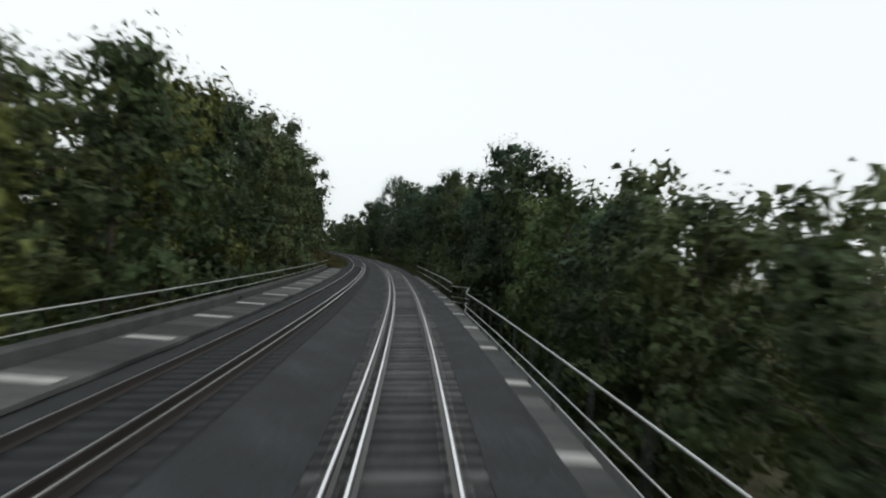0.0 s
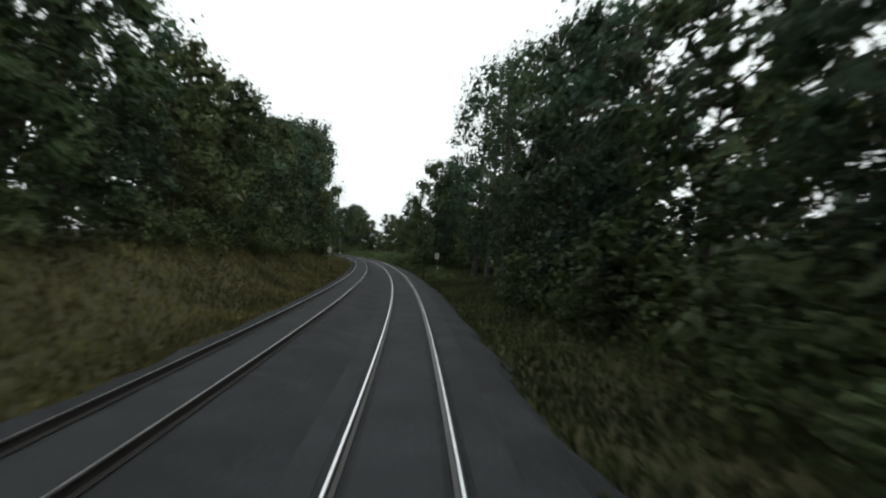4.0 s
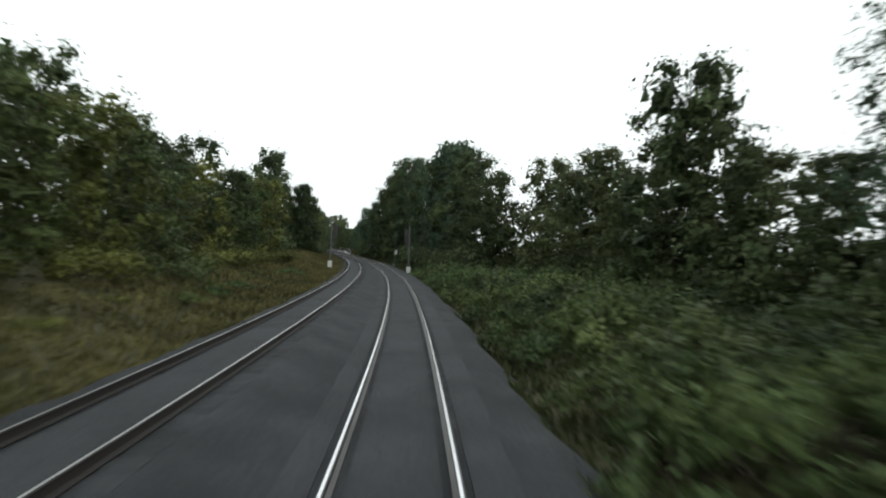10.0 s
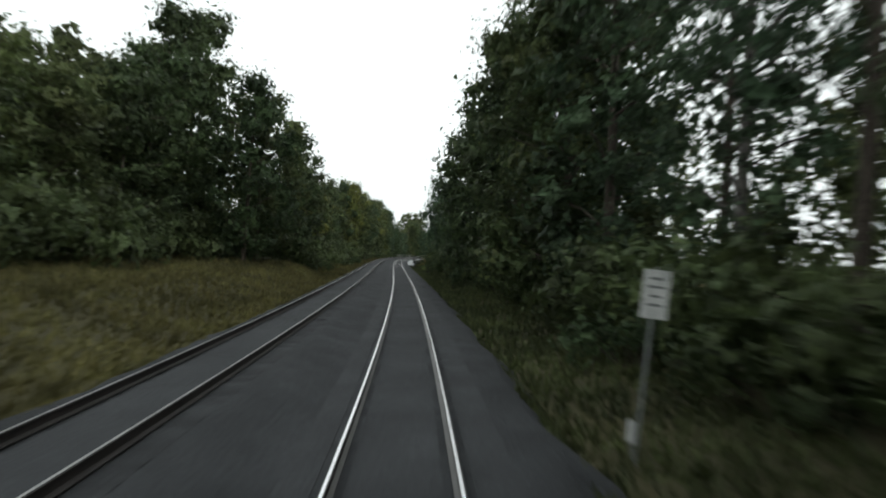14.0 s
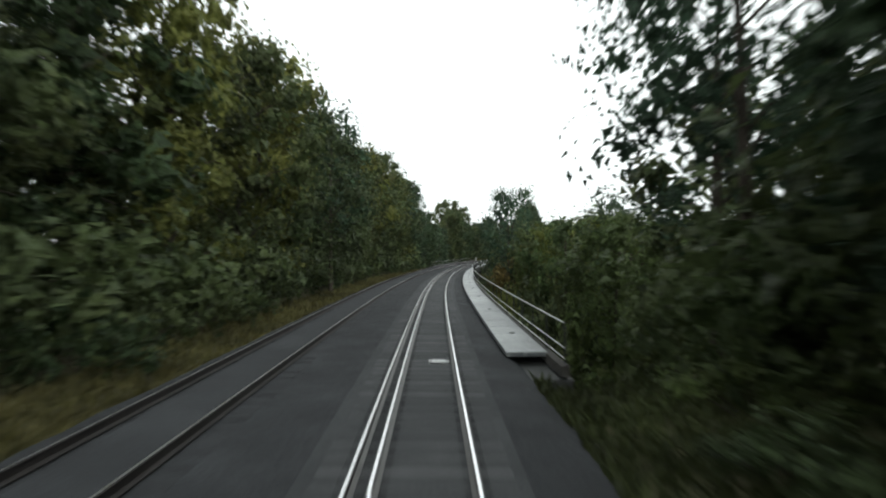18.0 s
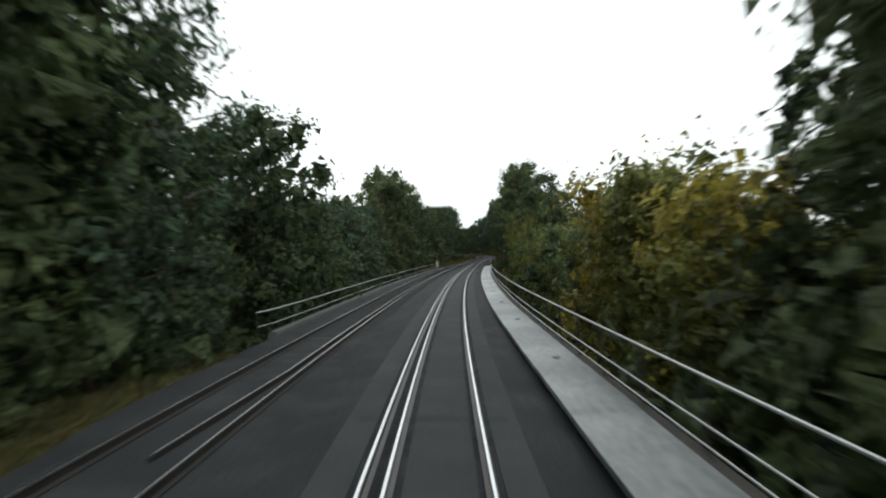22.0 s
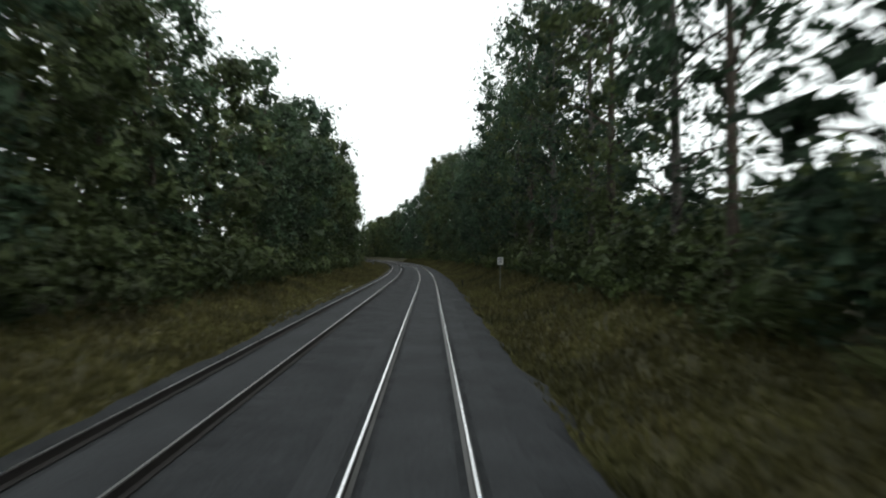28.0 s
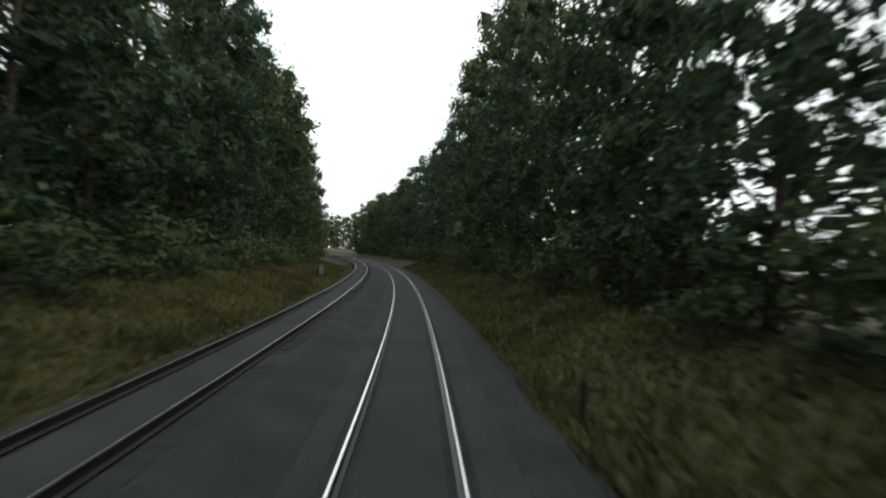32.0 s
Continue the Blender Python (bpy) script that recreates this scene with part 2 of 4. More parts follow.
# ------------------------------------------------------------------ mesh helpers
def mesh_of(name, verts, faces, mats, smooth=False, index=None):
    me = bpy.data.meshes.new(name)
    me.from_pydata([tuple(v) for v in verts], [], [tuple(f) for f in faces])
    for m in (mats if isinstance(mats, (list, tuple)) else [mats]):
        me.materials.append(m)
    if index is not None:
        me.polygons.foreach_set("material_index", index)
    if smooth:
        me.polygons.foreach_set("use_smooth", [True] * len(me.polygons))
    me.update()
    return me


def tri_mesh(name, pts, mat):
    """pts: n x 3 x 3 array of loose triangles."""
    n = len(pts)
    me = bpy.data.meshes.new(name)
    me.vertices.add(3 * n)
    me.vertices.foreach_set("co", np.ascontiguousarray(pts, dtype=np.float32).ravel())
    me.loops.add(3 * n)
    me.loops.foreach_set("vertex_index", np.arange(3 * n, dtype=np.int32))
    me.polygons.add(n)
    me.polygons.foreach_set("loop_start", np.arange(0, 3 * n, 3, dtype=np.int32))
    me.materials.append(mat)
    me.update(calc_edges=True)
    return me


def raw_mesh(name, verts, tris, normals, mat):
    """A smooth triangle mesh with the given normal at each vertex."""
    n = len(tris)
    me = bpy.data.meshes.new(name)
    me.vertices.add(len(verts))
    me.vertices.foreach_set("co", np.ascontiguousarray(verts, dtype=np.float32).ravel())
    me.loops.add(3 * n)
    me.loops.foreach_set("vertex_index", np.ascontiguousarray(tris, dtype=np.int32).ravel())
    me.polygons.add(n)
    me.polygons.foreach_set("loop_start", np.arange(0, 3 * n, 3, dtype=np.int32))
    me.polygons.foreach_set("use_smooth", np.ones(n, dtype=bool))
    me.materials.append(mat)
    me.update(calc_edges=True)
    me.normals_split_custom_set_from_vertices(np.ascontiguousarray(normals, dtype=np.float32))
    return me


def unit(v):
    return v / np.maximum(np.linalg.norm(v, axis=-1, keepdims=True), 1e-6)


def leafage(rng, centres, radii, per, size, dense=1.0, droop=0.0, loose=0.3):
    """Boughs of leaves: wide sprays deep inside, where it is too dense to look through, smaller ones round them and single
    leaves on the outside. dense: how closely the inside is filled. Returns vertices, triangles and normals."""
    vs, ns = [], []
    mid = np.mean([c[:] for c in centres], axis=0)
    for c, r in zip(centres, radii):
        c = np.array(c)
        ph = rng.uniform(0, 6.28, 3)
        out = unit((c - mid) * np.array([1, 1, 0.6]) + 1e-3)
        # share of the leaves, their size, how far out they stand, how much they keep to the crown's outside
        for share, sz0, r0, r1, bias in ((0.24 * dense, 0.44 * r, 0.05, 0.55, 0.0), (0.3 * dense, max(1.6 * size, 0.23 * r), 0.4, 0.85, 0.35), (1 - 0.36 * dense, size, 0.6, 1.1, 0.7)):
            n = int(per * share * (0.8 + 0.4 * rng.random()))
            d = unit(rng.normal(size=(n, 3)) + bias * out)
            bumps = 1 + 0.18 * np.sin(3.1 * d[:, 0] + 2.3 * d[:, 1] + ph[0]) + 0.16 * np.sin(5.3 * d[:, 2] + 2.9 * d[:, 0] + ph[1]) + 0.12 * np.sin(6.1 * d[:, 1] - 4.7 * d[:, 2] + ph[2])
            p = c + d * (r * bumps * (r0 + (r1 - r0) * rng.random(n) ** 0.8))[:, None] * np.array([1, 1, 0.85])
            face = unit(d + loose * 1.6 * rng.normal(size=(n, 3)) + np.array([0, 0, 0.25]))
            a = unit(np.cross(face, rng.normal(size=(n, 3))))
            b = unit(np.cross(face, a))
            a[:, 2] -= droop * (sz0 == size)
            sz = sz0 * (0.5 + rng.random(n))[:, None]
            vs.append(np.stack([p - a * sz * 0.5, p + a * sz * 0.5 + b * sz * 0.15, p + b * sz * 0.66], 1).reshape(-1, 3))
            ns.append(np.repeat(unit(0.8 * d + 0.35 * face + np.array([0, 0, 0.2])), 3, axis=0))
    vs = np.concatenate(vs)
    return vs, np.arange(len(vs)).reshape(-1, 3), np.concatenate(ns)


def hang(name, me, parent=None, label="", m=None):
    ob = new(name, me)
    if parent is not None:
        ob.parent = parent
    if m is not None:
        ob.matrix_basis = m
    if label:
        tagged(ob, label=label)
    return ob


def part(name, bm, mat, parent=None, label="", m=None):
    me = bpy.data.meshes.new(name)
    bm.to_mesh(me)
    bm.free()
    me.materials.append(mat)
    return hang(name, me, parent, label, m)


def box(sx, sy, sz, x=0, y=0, z=0, bevel=0.0):
    bm = bmesh.new()
    bmesh.ops.create_cube(bm, size=1, matrix=Matrix.Translation((x, y, z)) @ Matrix.Diagonal((sx, sy, sz, 1)))
    if bevel:
        bmesh.ops.bevel(bm, geom=bm.edges[:], offset=bevel, segments=1, affect="EDGES")
    return bm


def tube(r, length, z=0, seg=10, r2=None):
    bm = bmesh.new()
    bmesh.ops.create_cone(bm, cap_ends=True, segments=seg, radius1=r, radius2=r if r2 is None else r2, depth=length,
                          matrix=Matrix.Translation((0, 0, z + length / 2)))
    return bm


def sweep(name, profile, s0, s1, mats, step=2.0, plane=None, closed=True, index=None, smooth=False, slope=None):
    """A profile of (off, z) drawn along the line. plane(s) gives (off, z, lean) of the profile's own axes."""
    ss = np.linspace(s0, s1, max(2, int(round((s1 - s0) / step)) + 1))
    prof = np.array(profile, float)
    n = len(prof)
    verts = []
    for s in ss:
        o0, z0, lean = plane(s) if plane else (0.0, 0.0, 0.0)
        off = o0 + prof[:, 0] * math.cos(lean) - prof[:, 1] * math.sin(lean)
        z = z0 + prof[:, 0] * math.sin(lean) + prof[:, 1] * math.cos(lean)
        x, y = at(s, off)
        verts.extend(zip(x, y, z))
    faces, idx = [], []
    m = n if closed else n - 1
    for i in range(len(ss) - 1):
        for j in range(m):
            a, b = i * n + j, i * n + (j + 1) % n
            faces.append((a, a + n, b + n, b))
            idx.append(index[j] if index else 0)
    if closed:
        faces.append(tuple(range(n)))
        faces.append(tuple(reversed(range((len(ss) - 1) * n, len(ss) * n))))
        idx += [0, 0]
    return mesh_of(name, verts, faces, mats, smooth, idx)


def here(s, off, z, yaw=0.0, lean=0.0, scale=1.0):
    """A pose on the line: local y along the line, x to its right."""
    x, y = at(s, off)
    return Matrix.Translation((x, y, z)) @ Matrix.Rotation(heading(s) + yaw, 4, "Z") @ Matrix.Rotation(-lean, 4, "Y") @ Matrix.Diagonal((scale, scale, scale, 1))


def own(s):
    return 0.0, 0.0, float(bank(s))


def other(s):
    return -float(np.interp(s, PITCH_S, PITCH_D)), LEFT_RISE, float(bank(s))


# ------------------------------------------------------------------ the ground
def ease(a, b, v):
    t = np.clip((np.asarray(v, float) - a) / (b - a), 0, 1)
    return t * t * (3 - 2 * t)


def ground_z(s, off):
    s, off = np.broadcast_arrays(np.asarray(s, float), np.asarray(off, float))
    far = np.abs(off)
    right = off > -1.9
    gap_r = (1 - ease(66, 82, s)) * ease(-150, -120, s) + ease(489, 502, s) * (1 - ease(690, 704, s))
    gap_l = (1 - ease(66, 82, s)) * ease(-150, -120, s) + ease(596, 610, s) * (1 - ease(688, 702, s))
    gap = np.where(right, gap_r, gap_l)
    edge = np.where(right, off - 2.6, -off - PITCH_TRACKS - 2.6)
    verge = -0.8 + 0.25 * ease(1.0, 5.0, edge)
    bank_l = 2.6 * ease(70, 95, s) * (1 - ease(190, 230, s)) + 0.9 * ease(720, 760, s) + 0.8 * ease(225, 245, s) * (1 - ease(460, 480, s)) + 0.5 * ease(480, 500, s) * (1 - ease(560, 600, s))
    bank_r = 0.5 * ease(70, 120, s) + 0.9 * ease(730, 770, s) * np.ones_like(s)
    verge = verge + np.where(right, bank_r, bank_l) * ease(1.2, 7.0, edge)
    deep = np.where(right, 9.0, np.where(s < 300, 6.5, 8.5))
    valley = -1.6 - deep * ease(-3.0, 12.0, edge)
    z = verge * (1 - gap) + valley * gap
    lump = np.sin(s * 0.31 + off * 0.7) * np.sin(off * 0.53 - s * 0.17) * 0.12 + np.sin(s * 0.05 + 2) * np.sin(off * 0.06) * 0.8 * ease(15, 60, far)
    return z + lump * ease(0.5, 4.0, edge)


offs = np.concatenate([[-3000, -500, -260, -160, -110, -80], np.arange(-60, -20, 5.0), np.arange(-20, -4.5, 0.8), np.linspace(-4.4, 1.6, 7),
                       np.arange(2.2, 20, 0.8), np.arange(20, 61, 5.0), [80, 110, 160, 260, 500, 3000]])
stations = np.concatenate([[-3000, -1200, -390, -250, -150, -100], np.arange(-64, 1070, 4.0), [1100, 1160, 1250, 1490, 2400, 4000]])
verts = []
for s in stations:
    x, y = at(np.clip(s, -399, 1499), np.clip(offs, -500, 500))
    t = heading(np.clip(s, -399, 1499))
    run = s - np.clip(s, -399, 1499)
    z = ground_z(s, offs)
    x, y = x - math.sin(t) * run, y + math.cos(t) * run
    x, y = np.where(np.abs(offs) > 600, x * 5, x), np.where(np.abs(offs) > 600, (y - 500) * 5 + 500, y)
    verts.extend(zip(x, y, z))
w = len(offs)
faces = [(i * w + j, i * w + j + 1, (i + 1) * w + j + 1, (i + 1) * w + j) for i in range(len(stations) - 1) for j in range(w - 1)]
ground = new("ground", mesh_of("ground", verts, faces, SOIL, True))
tagged(ground, "rough grassy soil of verges, banks and valley floor", "ground", kind="structure")

# ballast bed under both tracks, narrower left of the other track where no bridge or trough carries it
def left_edge(s):
    return 6.2 - 0.7 * (ease(80, 92, s) * (1 - ease(585, 595, s)) + ease(708, 716, s) * (1 - ease(758, 764, s)) + ease(800, 806, s))


def verge_z(s, off):
    """Height of the ground or of the ballast shoulder over it."""
    l = bank(s)
    kr, kl = np.clip((off - 2.25) / 0.87, 0, 1), np.clip((-off - left_edge(s)) / 0.87, 0, 1)
    shoulder = np.where(off > 0, (2.25 * l - 0.24) * (1 - kr) - 0.82 * kr, (LEFT_RISE + (PITCH_TRACKS - left_edge(s)) * l - 0.2) * (1 - kl) - 0.82 * kl)
    return np.maximum(ground_z(s, off), shoulder)


def bed(s0, s1, edge_r, drop):
    ss = np.arange(s0, s1 + 1, 1.0)
    vs = []
    for s in ss:
        l = float(bank(s))
        rr = random.Random(int(s))
        edge_l = float(left_edge(s))
        spill = 0.16 * math.sin(s * 0.83) + 0.12 * math.sin(s * 1.97 + 1) + rr.uniform(-.16, .16)
        spill *= float(1 - ease(-80, -60, s) * (1 - ease(73, 80, s)) - ease(486, 491, s) * (1 - ease(702, 708, s)))
        cs = [(-edge_l - drop * 1.4, -drop - 0.2), (-edge_l, LEFT_RISE + (PITCH_TRACKS - edge_l) * l - 0.2 + rr.uniform(-.02, .02)),
              (-PITCH_TRACKS - 0.75, LEFT_RISE - 0.75 * l - 0.19), (-PITCH_TRACKS + 0.75, LEFT_RISE + 0.75 * l - 0.19),
              (-2.5, LEFT_RISE + 1.38 * l - 0.19), (-2.0, (LEFT_RISE - 0.2 * l) / 2 - 0.2), (-1.4, -1.4 * l - 0.19), (-0.75, -0.75 * l - 0.19), (0.75, 0.75 * l - 0.19), (1.5, 1.5 * l - 0.2),
              (edge_r, edge_r * l - 0.24 + rr.uniform(-.02, .02)), (edge_r + drop * 1.4, -drop - 0.2)]
        low = float(0.055 * (1 - ease(82, 86, s)) + 0.01 * ease(475, 479, s) * (1 - ease(709, 713, s)))
        for j, (o, z) in enumerate(cs):
            x, y = at(s, o + (spill * (0.4 if j in (1, 10) else 1) * (1 if j > 5 else -1) if j in (0, 1, 10, 11) else 0))
            vs.append((x, y, z - low))
    n = 12
    fs = [(i * n + j, i * n + j + 1, (i + 1) * n + j + 1, (i + 1) * n + j) for i in range(len(ss) - 1) for j in range(n - 1)]
    return mesh_of("ballast_bed", vs, fs, BALLAST, True)


ballast = new("ballast_bed", bed(-60, 1070, 2.25, 0.62))
tagged(ballast, "dark grey crushed stone ballast under both tracks", "ballast", kind="structure")

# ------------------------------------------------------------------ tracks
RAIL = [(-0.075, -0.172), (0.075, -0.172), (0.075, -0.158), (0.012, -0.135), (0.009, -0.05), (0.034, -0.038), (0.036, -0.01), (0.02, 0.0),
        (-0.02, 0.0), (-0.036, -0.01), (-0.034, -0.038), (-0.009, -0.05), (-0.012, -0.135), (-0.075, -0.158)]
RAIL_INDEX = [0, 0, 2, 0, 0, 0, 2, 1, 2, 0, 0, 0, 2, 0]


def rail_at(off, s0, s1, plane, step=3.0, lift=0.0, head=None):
    return sweep("rail", [(o + off, z + lift) for o, z in RAIL], s0, s1, [SHADE_RUST, head or STEEL, SHADE_RUST if head is DULL else FOOT], step, plane, True, RAIL_INDEX)


def track(label, plane, head):
    root = new("railway_track")
    tagged(root, label, "railway track", "the two tracks", "structure")
    for off in (-0.7525, 0.7525):
        hang("rail", rail_at(off, -60, 1068, plane, 3.0, 0.0, head), root, "rail with a bright polished head and rusty foot darkened as if shaded")
    return root


track_own = track("railway track with two polished steel rails in ballast", own, STEEL)
track_other = track("second railway track with duller rails running alongside", other, DULL)


def guarded(plane, s0, s1, inward):
    """The guard rail's own axes: its tips bend in towards the middle of the track."""
    def axes(s):
        o, z, lean = plane(s)
        tip = max(0.0, (s0 + 6 - s) / 6, (s - s1 + 6) / 6)
        return o + inward * 0.38 * min(tip, 1.0), z - 0.05 * tip, lean
    return axes


for root, plane, off, inward in ((track_own, own, -0.47, 1), (track_other, other, 0.47, -1)):
    for s0, s1 in ((-60, 84), (477, 711) if inward > 0 else (590, 702)):
        hang("guard_rail", rail_at(off, s0, s1, guarded(plane, s0, s1, inward), 1.5, 0.005, STEEL if inward > 0 else DULL), root, "inner guard rail on the bridge")

sleeper_me = bpy.data.meshes.new("sleeper")
bm = box(2.5, 0.25, 0.16, 0, 0, -0.255, 0.015)
bm.to_mesh(sleeper_me)
bm.free()
sleeper_me.materials.append(WOOD)
sooty_me = sleeper_me.copy()
sooty_me.materials[0] = WOOD_FAR
dusty_me = sleeper_me.copy()
dusty_me.materials[0] = WOOD_DUSTY


plate_me = bpy.data.meshes.new("base_plate")
bm = box(0.34, 0.16, 0.022, 0, 0, -0.166, 0.004)
for x in (-0.12, 0.12):
    bmesh.ops.create_cube(bm, size=1, matrix=Matrix.Translation((x, 0, -0.146)) @ Matrix.Diagonal((0.045, 0.06, 0.03, 1)))
bm.to_mesh(plate_me)
bm.free()
plate_me.materials.append(PLATE)


def sleepers(root, plane, singles, rest):
    for s0, s1, gapw in singles:
        for s in np.arange(s0, s1, gapw):
            o, z, l = plane(s)
            ob = hang("sleeper", sooty_me if root is not track_own else sleeper_me if s < 400 else dusty_me, root, m=here(s, o, z, random.uniform(-.01, .01), l))
            if root is track_own and s < 78:
                for x in (-0.78, 0.7525):
                    hang("base_plate", plate_me, ob, m=Matrix.Translation((x, 0, 0)))
    vs, fs = [], []
    cube = [(-1.25, -.12, -.3), (1.25, -.12, -.3), (1.25, .12, -.3), (-1.25, .12, -.3), (-1.25, -.12, -.184), (1.25, -.12, -.184), (1.25, .12, -.184), (-1.25, .12, -.184)]
    for s0, s1, gapw in rest:
        for s in np.arange(s0, s1, gapw):
            o, z, l = plane(s)
            m = here(s, o, z + random.uniform(-.012, .004), 0, l)
            k = len(vs)
            vs += [m @ Vector(c) for c in cube]
            fs += [(k + 4, k + 5, k + 6, k + 7), (k, k + 1, k + 5, k + 4), (k + 2, k + 3, k + 7, k + 6), (k + 1, k + 2, k + 6, k + 5), (k + 3, k, k + 4, k + 7)]
    ob = hang("sleeper_row", mesh_of("sleeper_row", vs, fs, WOOD_FAR), root, "sleepers half buried in ballast")
    tagged(ob, kind="stuff")


# lighter, dusty stone between the rails and beside them; it keeps clear of the rails' feet
for root, plane, mat, z, pieces, runs in (
        (track_own, own, DUST, -0.181, ((-1.45, -0.93), (-0.3, 0.6), (0.92, 1.4)), ((476.6, 710),)),
        (track_own, own, BALLAST, -0.166, ((-2.1, -1.12), (1.16, 2.05)), ((-60, 84.3),)),
        (track_own, own, CRIB, -0.178, ((-1.4, -0.95), (-0.57, 0.57), (0.93, 1.5)), ((84.5, 476.1), (710.3, 1066))),
        (track_other, other, CRIB, -0.178, ((-0.56, 0.52),), ((84.5, 589), (711.5, 1066)))):
    for s0, s1 in runs:
        for o0, o1 in pieces:
            hang("ballast_strip", sweep("ballast_strip", [(o0 - 0.02, -0.3), (o1 + 0.02, -0.3), (o1, z), (o0, z)], s0, s1, mat, 3, plane), root, "dusty grey stone between and beside the rails")
hang("end_sill", sweep("end_sill", [(-1.25, -0.4), (1.3, -0.4), (1.3, -0.165), (-1.25, -0.165)], 476.2, 476.5, CONCRETE, 0.35, own), track_own, "pale concrete end sill")
sleepers(track_own, own, [(0, 84, 0.54), (477, 545, 0.54)], [(-60, 0, 0.6), (84, 477, 0.6), (545, 711, 0.54), (711, 1065, 0.6)])
sleepers(track_other, other, [(0, 84, 0.54), (605, 650, 0.54)], [(-60, 0, 0.6), (84, 605, 0.6), (650, 711, 0.54), (711, 1065, 0.6)])


# ------------------------------------------------------------------ bridges
def rise(s):
    """The deck of the hillside viaduct lies a little higher on its first half."""
    return 0.09 * float(1 - ease(592, 616, s)) * float(ease(300, 301, s))


def deck_axes(s):
    return 0.0, rise(s), 0.0


def railing(root, path, heights, foot, spacing=2.5):
    """Pipe railing along path, a list of (s, off); bars at heights, posts every spacing metres down to foot."""
    ss = [p[0] for p in path]
    oo = [p[1] for p in path]
    for z in heights:
        r = 0.022 if z == max(heights) else 0.017
        ring = [(r * math.cos(a), z + r * math.sin(a)) for a in np.linspace(0, 2 * math.pi, 7)[:-1]]
        axes = lambda s: (float(np.interp(s, ss, oo)), rise(s), 0.0)
        hang("handrail" if z == max(heights) else "knee_rail", sweep("rail_bar", ring, ss[0], ss[-1], GALVANISED, 0.8, axes, True, None, True), root)
    me = bpy.data.meshes.new("post")
    top = max(heights)
    bm = bmesh.new()
    for sx, sy, px, py in ((0.04, 0.006, 0, 0.017), (0.006, 0.04, 0.017, 0)):      # an angle iron
        bmesh.ops.create_cube(bm, size=1, matrix=Matrix.Translation((px, py, (top + foot) / 2)) @ Matrix.Diagonal((sx, sy, top - foot, 1)))
    bm.to_mesh(me)
    bm.free()
    me.materials.append(MAST)
    for s in np.arange(ss[0] + 0.1, ss[-1], spacing):
        o = float(np.interp(s, ss, oo))
        hang("post", me, root, m=here(s, o + (0.05 if o > 0 else -0.05), rise(s)))


def slabs(root, o0, o1, s0, s1, length, mat, z, name="walkway_slab"):
    me = bpy.data.meshes.new(name)
    bm = box(o1 - o0, length - 0.025, 0.12, 0, 0, -0.06, 0.012)
    bm.to_mesh(me)
    bm.free()
    me.materials.append(mat)
    for s in np.arange(s0 + length / 2, s1, length):
        hang(name, me, root, m=here(s, (o0 + o1) / 2 + rise(s), z + rise(s) + random.uniform(-.006, .006)))


def bridge(label, s0, s1, ls0, o_r, o_l, pier_gap):
    root = new("bridge")
    tagged(root, label, "bridge", kind="structure")
    hang("deck", sweep("deck", [(-o_l, -0.5), (o_r, -0.5), (o_r, -1.0), (o_r - 0.8, -1.3), (-o_l + 0.8, -1.3), (-o_l, -1.0)] if ls0 <= s0 else
                       [(-2.0, -0.5), (o_r, -0.5), (o_r, -1.0), (o_r - 0.8, -1.3), (-2.0, -1.3)], s0, s1, OLD_CONCRETE, 4.0), root)
    if ls0 > s0:
        hang("deck", sweep("deck", [(-o_l, -0.503), (-2.01, -0.503), (-2.01, -1.3), (-o_l + 0.8, -1.3), (-o_l, -1.0)], ls0, s1, OLD_CONCRETE, 4.0), root)
    for s in np.arange(s0 + 8, s1 - 4, pier_gap):
        left = -o_l + 1.2 if s > ls0 else -1.8
        w = o_r - 0.9 - left
        part("pier", box(w, 2.2, 12.0, 0, 0, -7.2, 0.1), MASONRY, root, m=here(s, left + w / 2, 0))
    return root


bridge_a = bridge("double-track viaduct with dark deck and pipe railings", -60, 73, -60, 3.4, 7.9, 19.0)
slabs(bridge_a, 2.22, 2.98, -40, 73, 1.0, OLD_CONCRETE, -0.3)
slabs(bridge_a, -7.3, -5.75, -40, 74, 1.0, OLD_CONCRETE, -0.17)
railing(bridge_a, [(-40, 3.1), (31, 3.1), (36, 3.85), (36.8, 2.9)], (0.68, 0.05, -0.24), -0.5)
railing(bridge_a, [(36.8, 2.9), (72, 2.92)], (0.86, 0.32), -0.5)
railing(bridge_a, [(-40, -7.6), (74, -7.6)], (0.76, 0.34), -0.3)
plate_r, plate_l = bpy.data.meshes.new("cover_plate"), bpy.data.meshes.new("cover_plate")
for me, wide in ((plate_r, 0.7), (plate_l, 1.15)):
    bm = box(wide, 0.42, 0.03, 0, 0, 0.02, 0.008)
    bm.to_mesh(me)
    bm.free()
    me.materials.append(PALE_CONCRETE)
for s in np.arange(-1.4, 72, 5.2):
    hang("cover_plate", plate_r, bridge_a, "pale concrete cover plate", here(s, 2.6, -0.3))
    hang("cover_plate", plate_l, bridge_a, "pale concrete cover plate", here(s + 2, -6.5, -0.17))
hang("kerb_beam", sweep("kerb_beam", [(-7.75, -0.5), (-7.42, -0.5), (-7.42, 0.08), (-7.47, 0.14), (-7.7, 0.14), (-7.75, 0.08)], -40, 74, OLD_CONCRETE, 3), bridge_a)
hang("kerb_beam", sweep("kerb_beam", [(2.1, -0.5), (2.2, -0.5), (2.2, -0.26), (2.1, -0.26)], -40, 72, OLD_CONCRETE, 3), bridge_a)

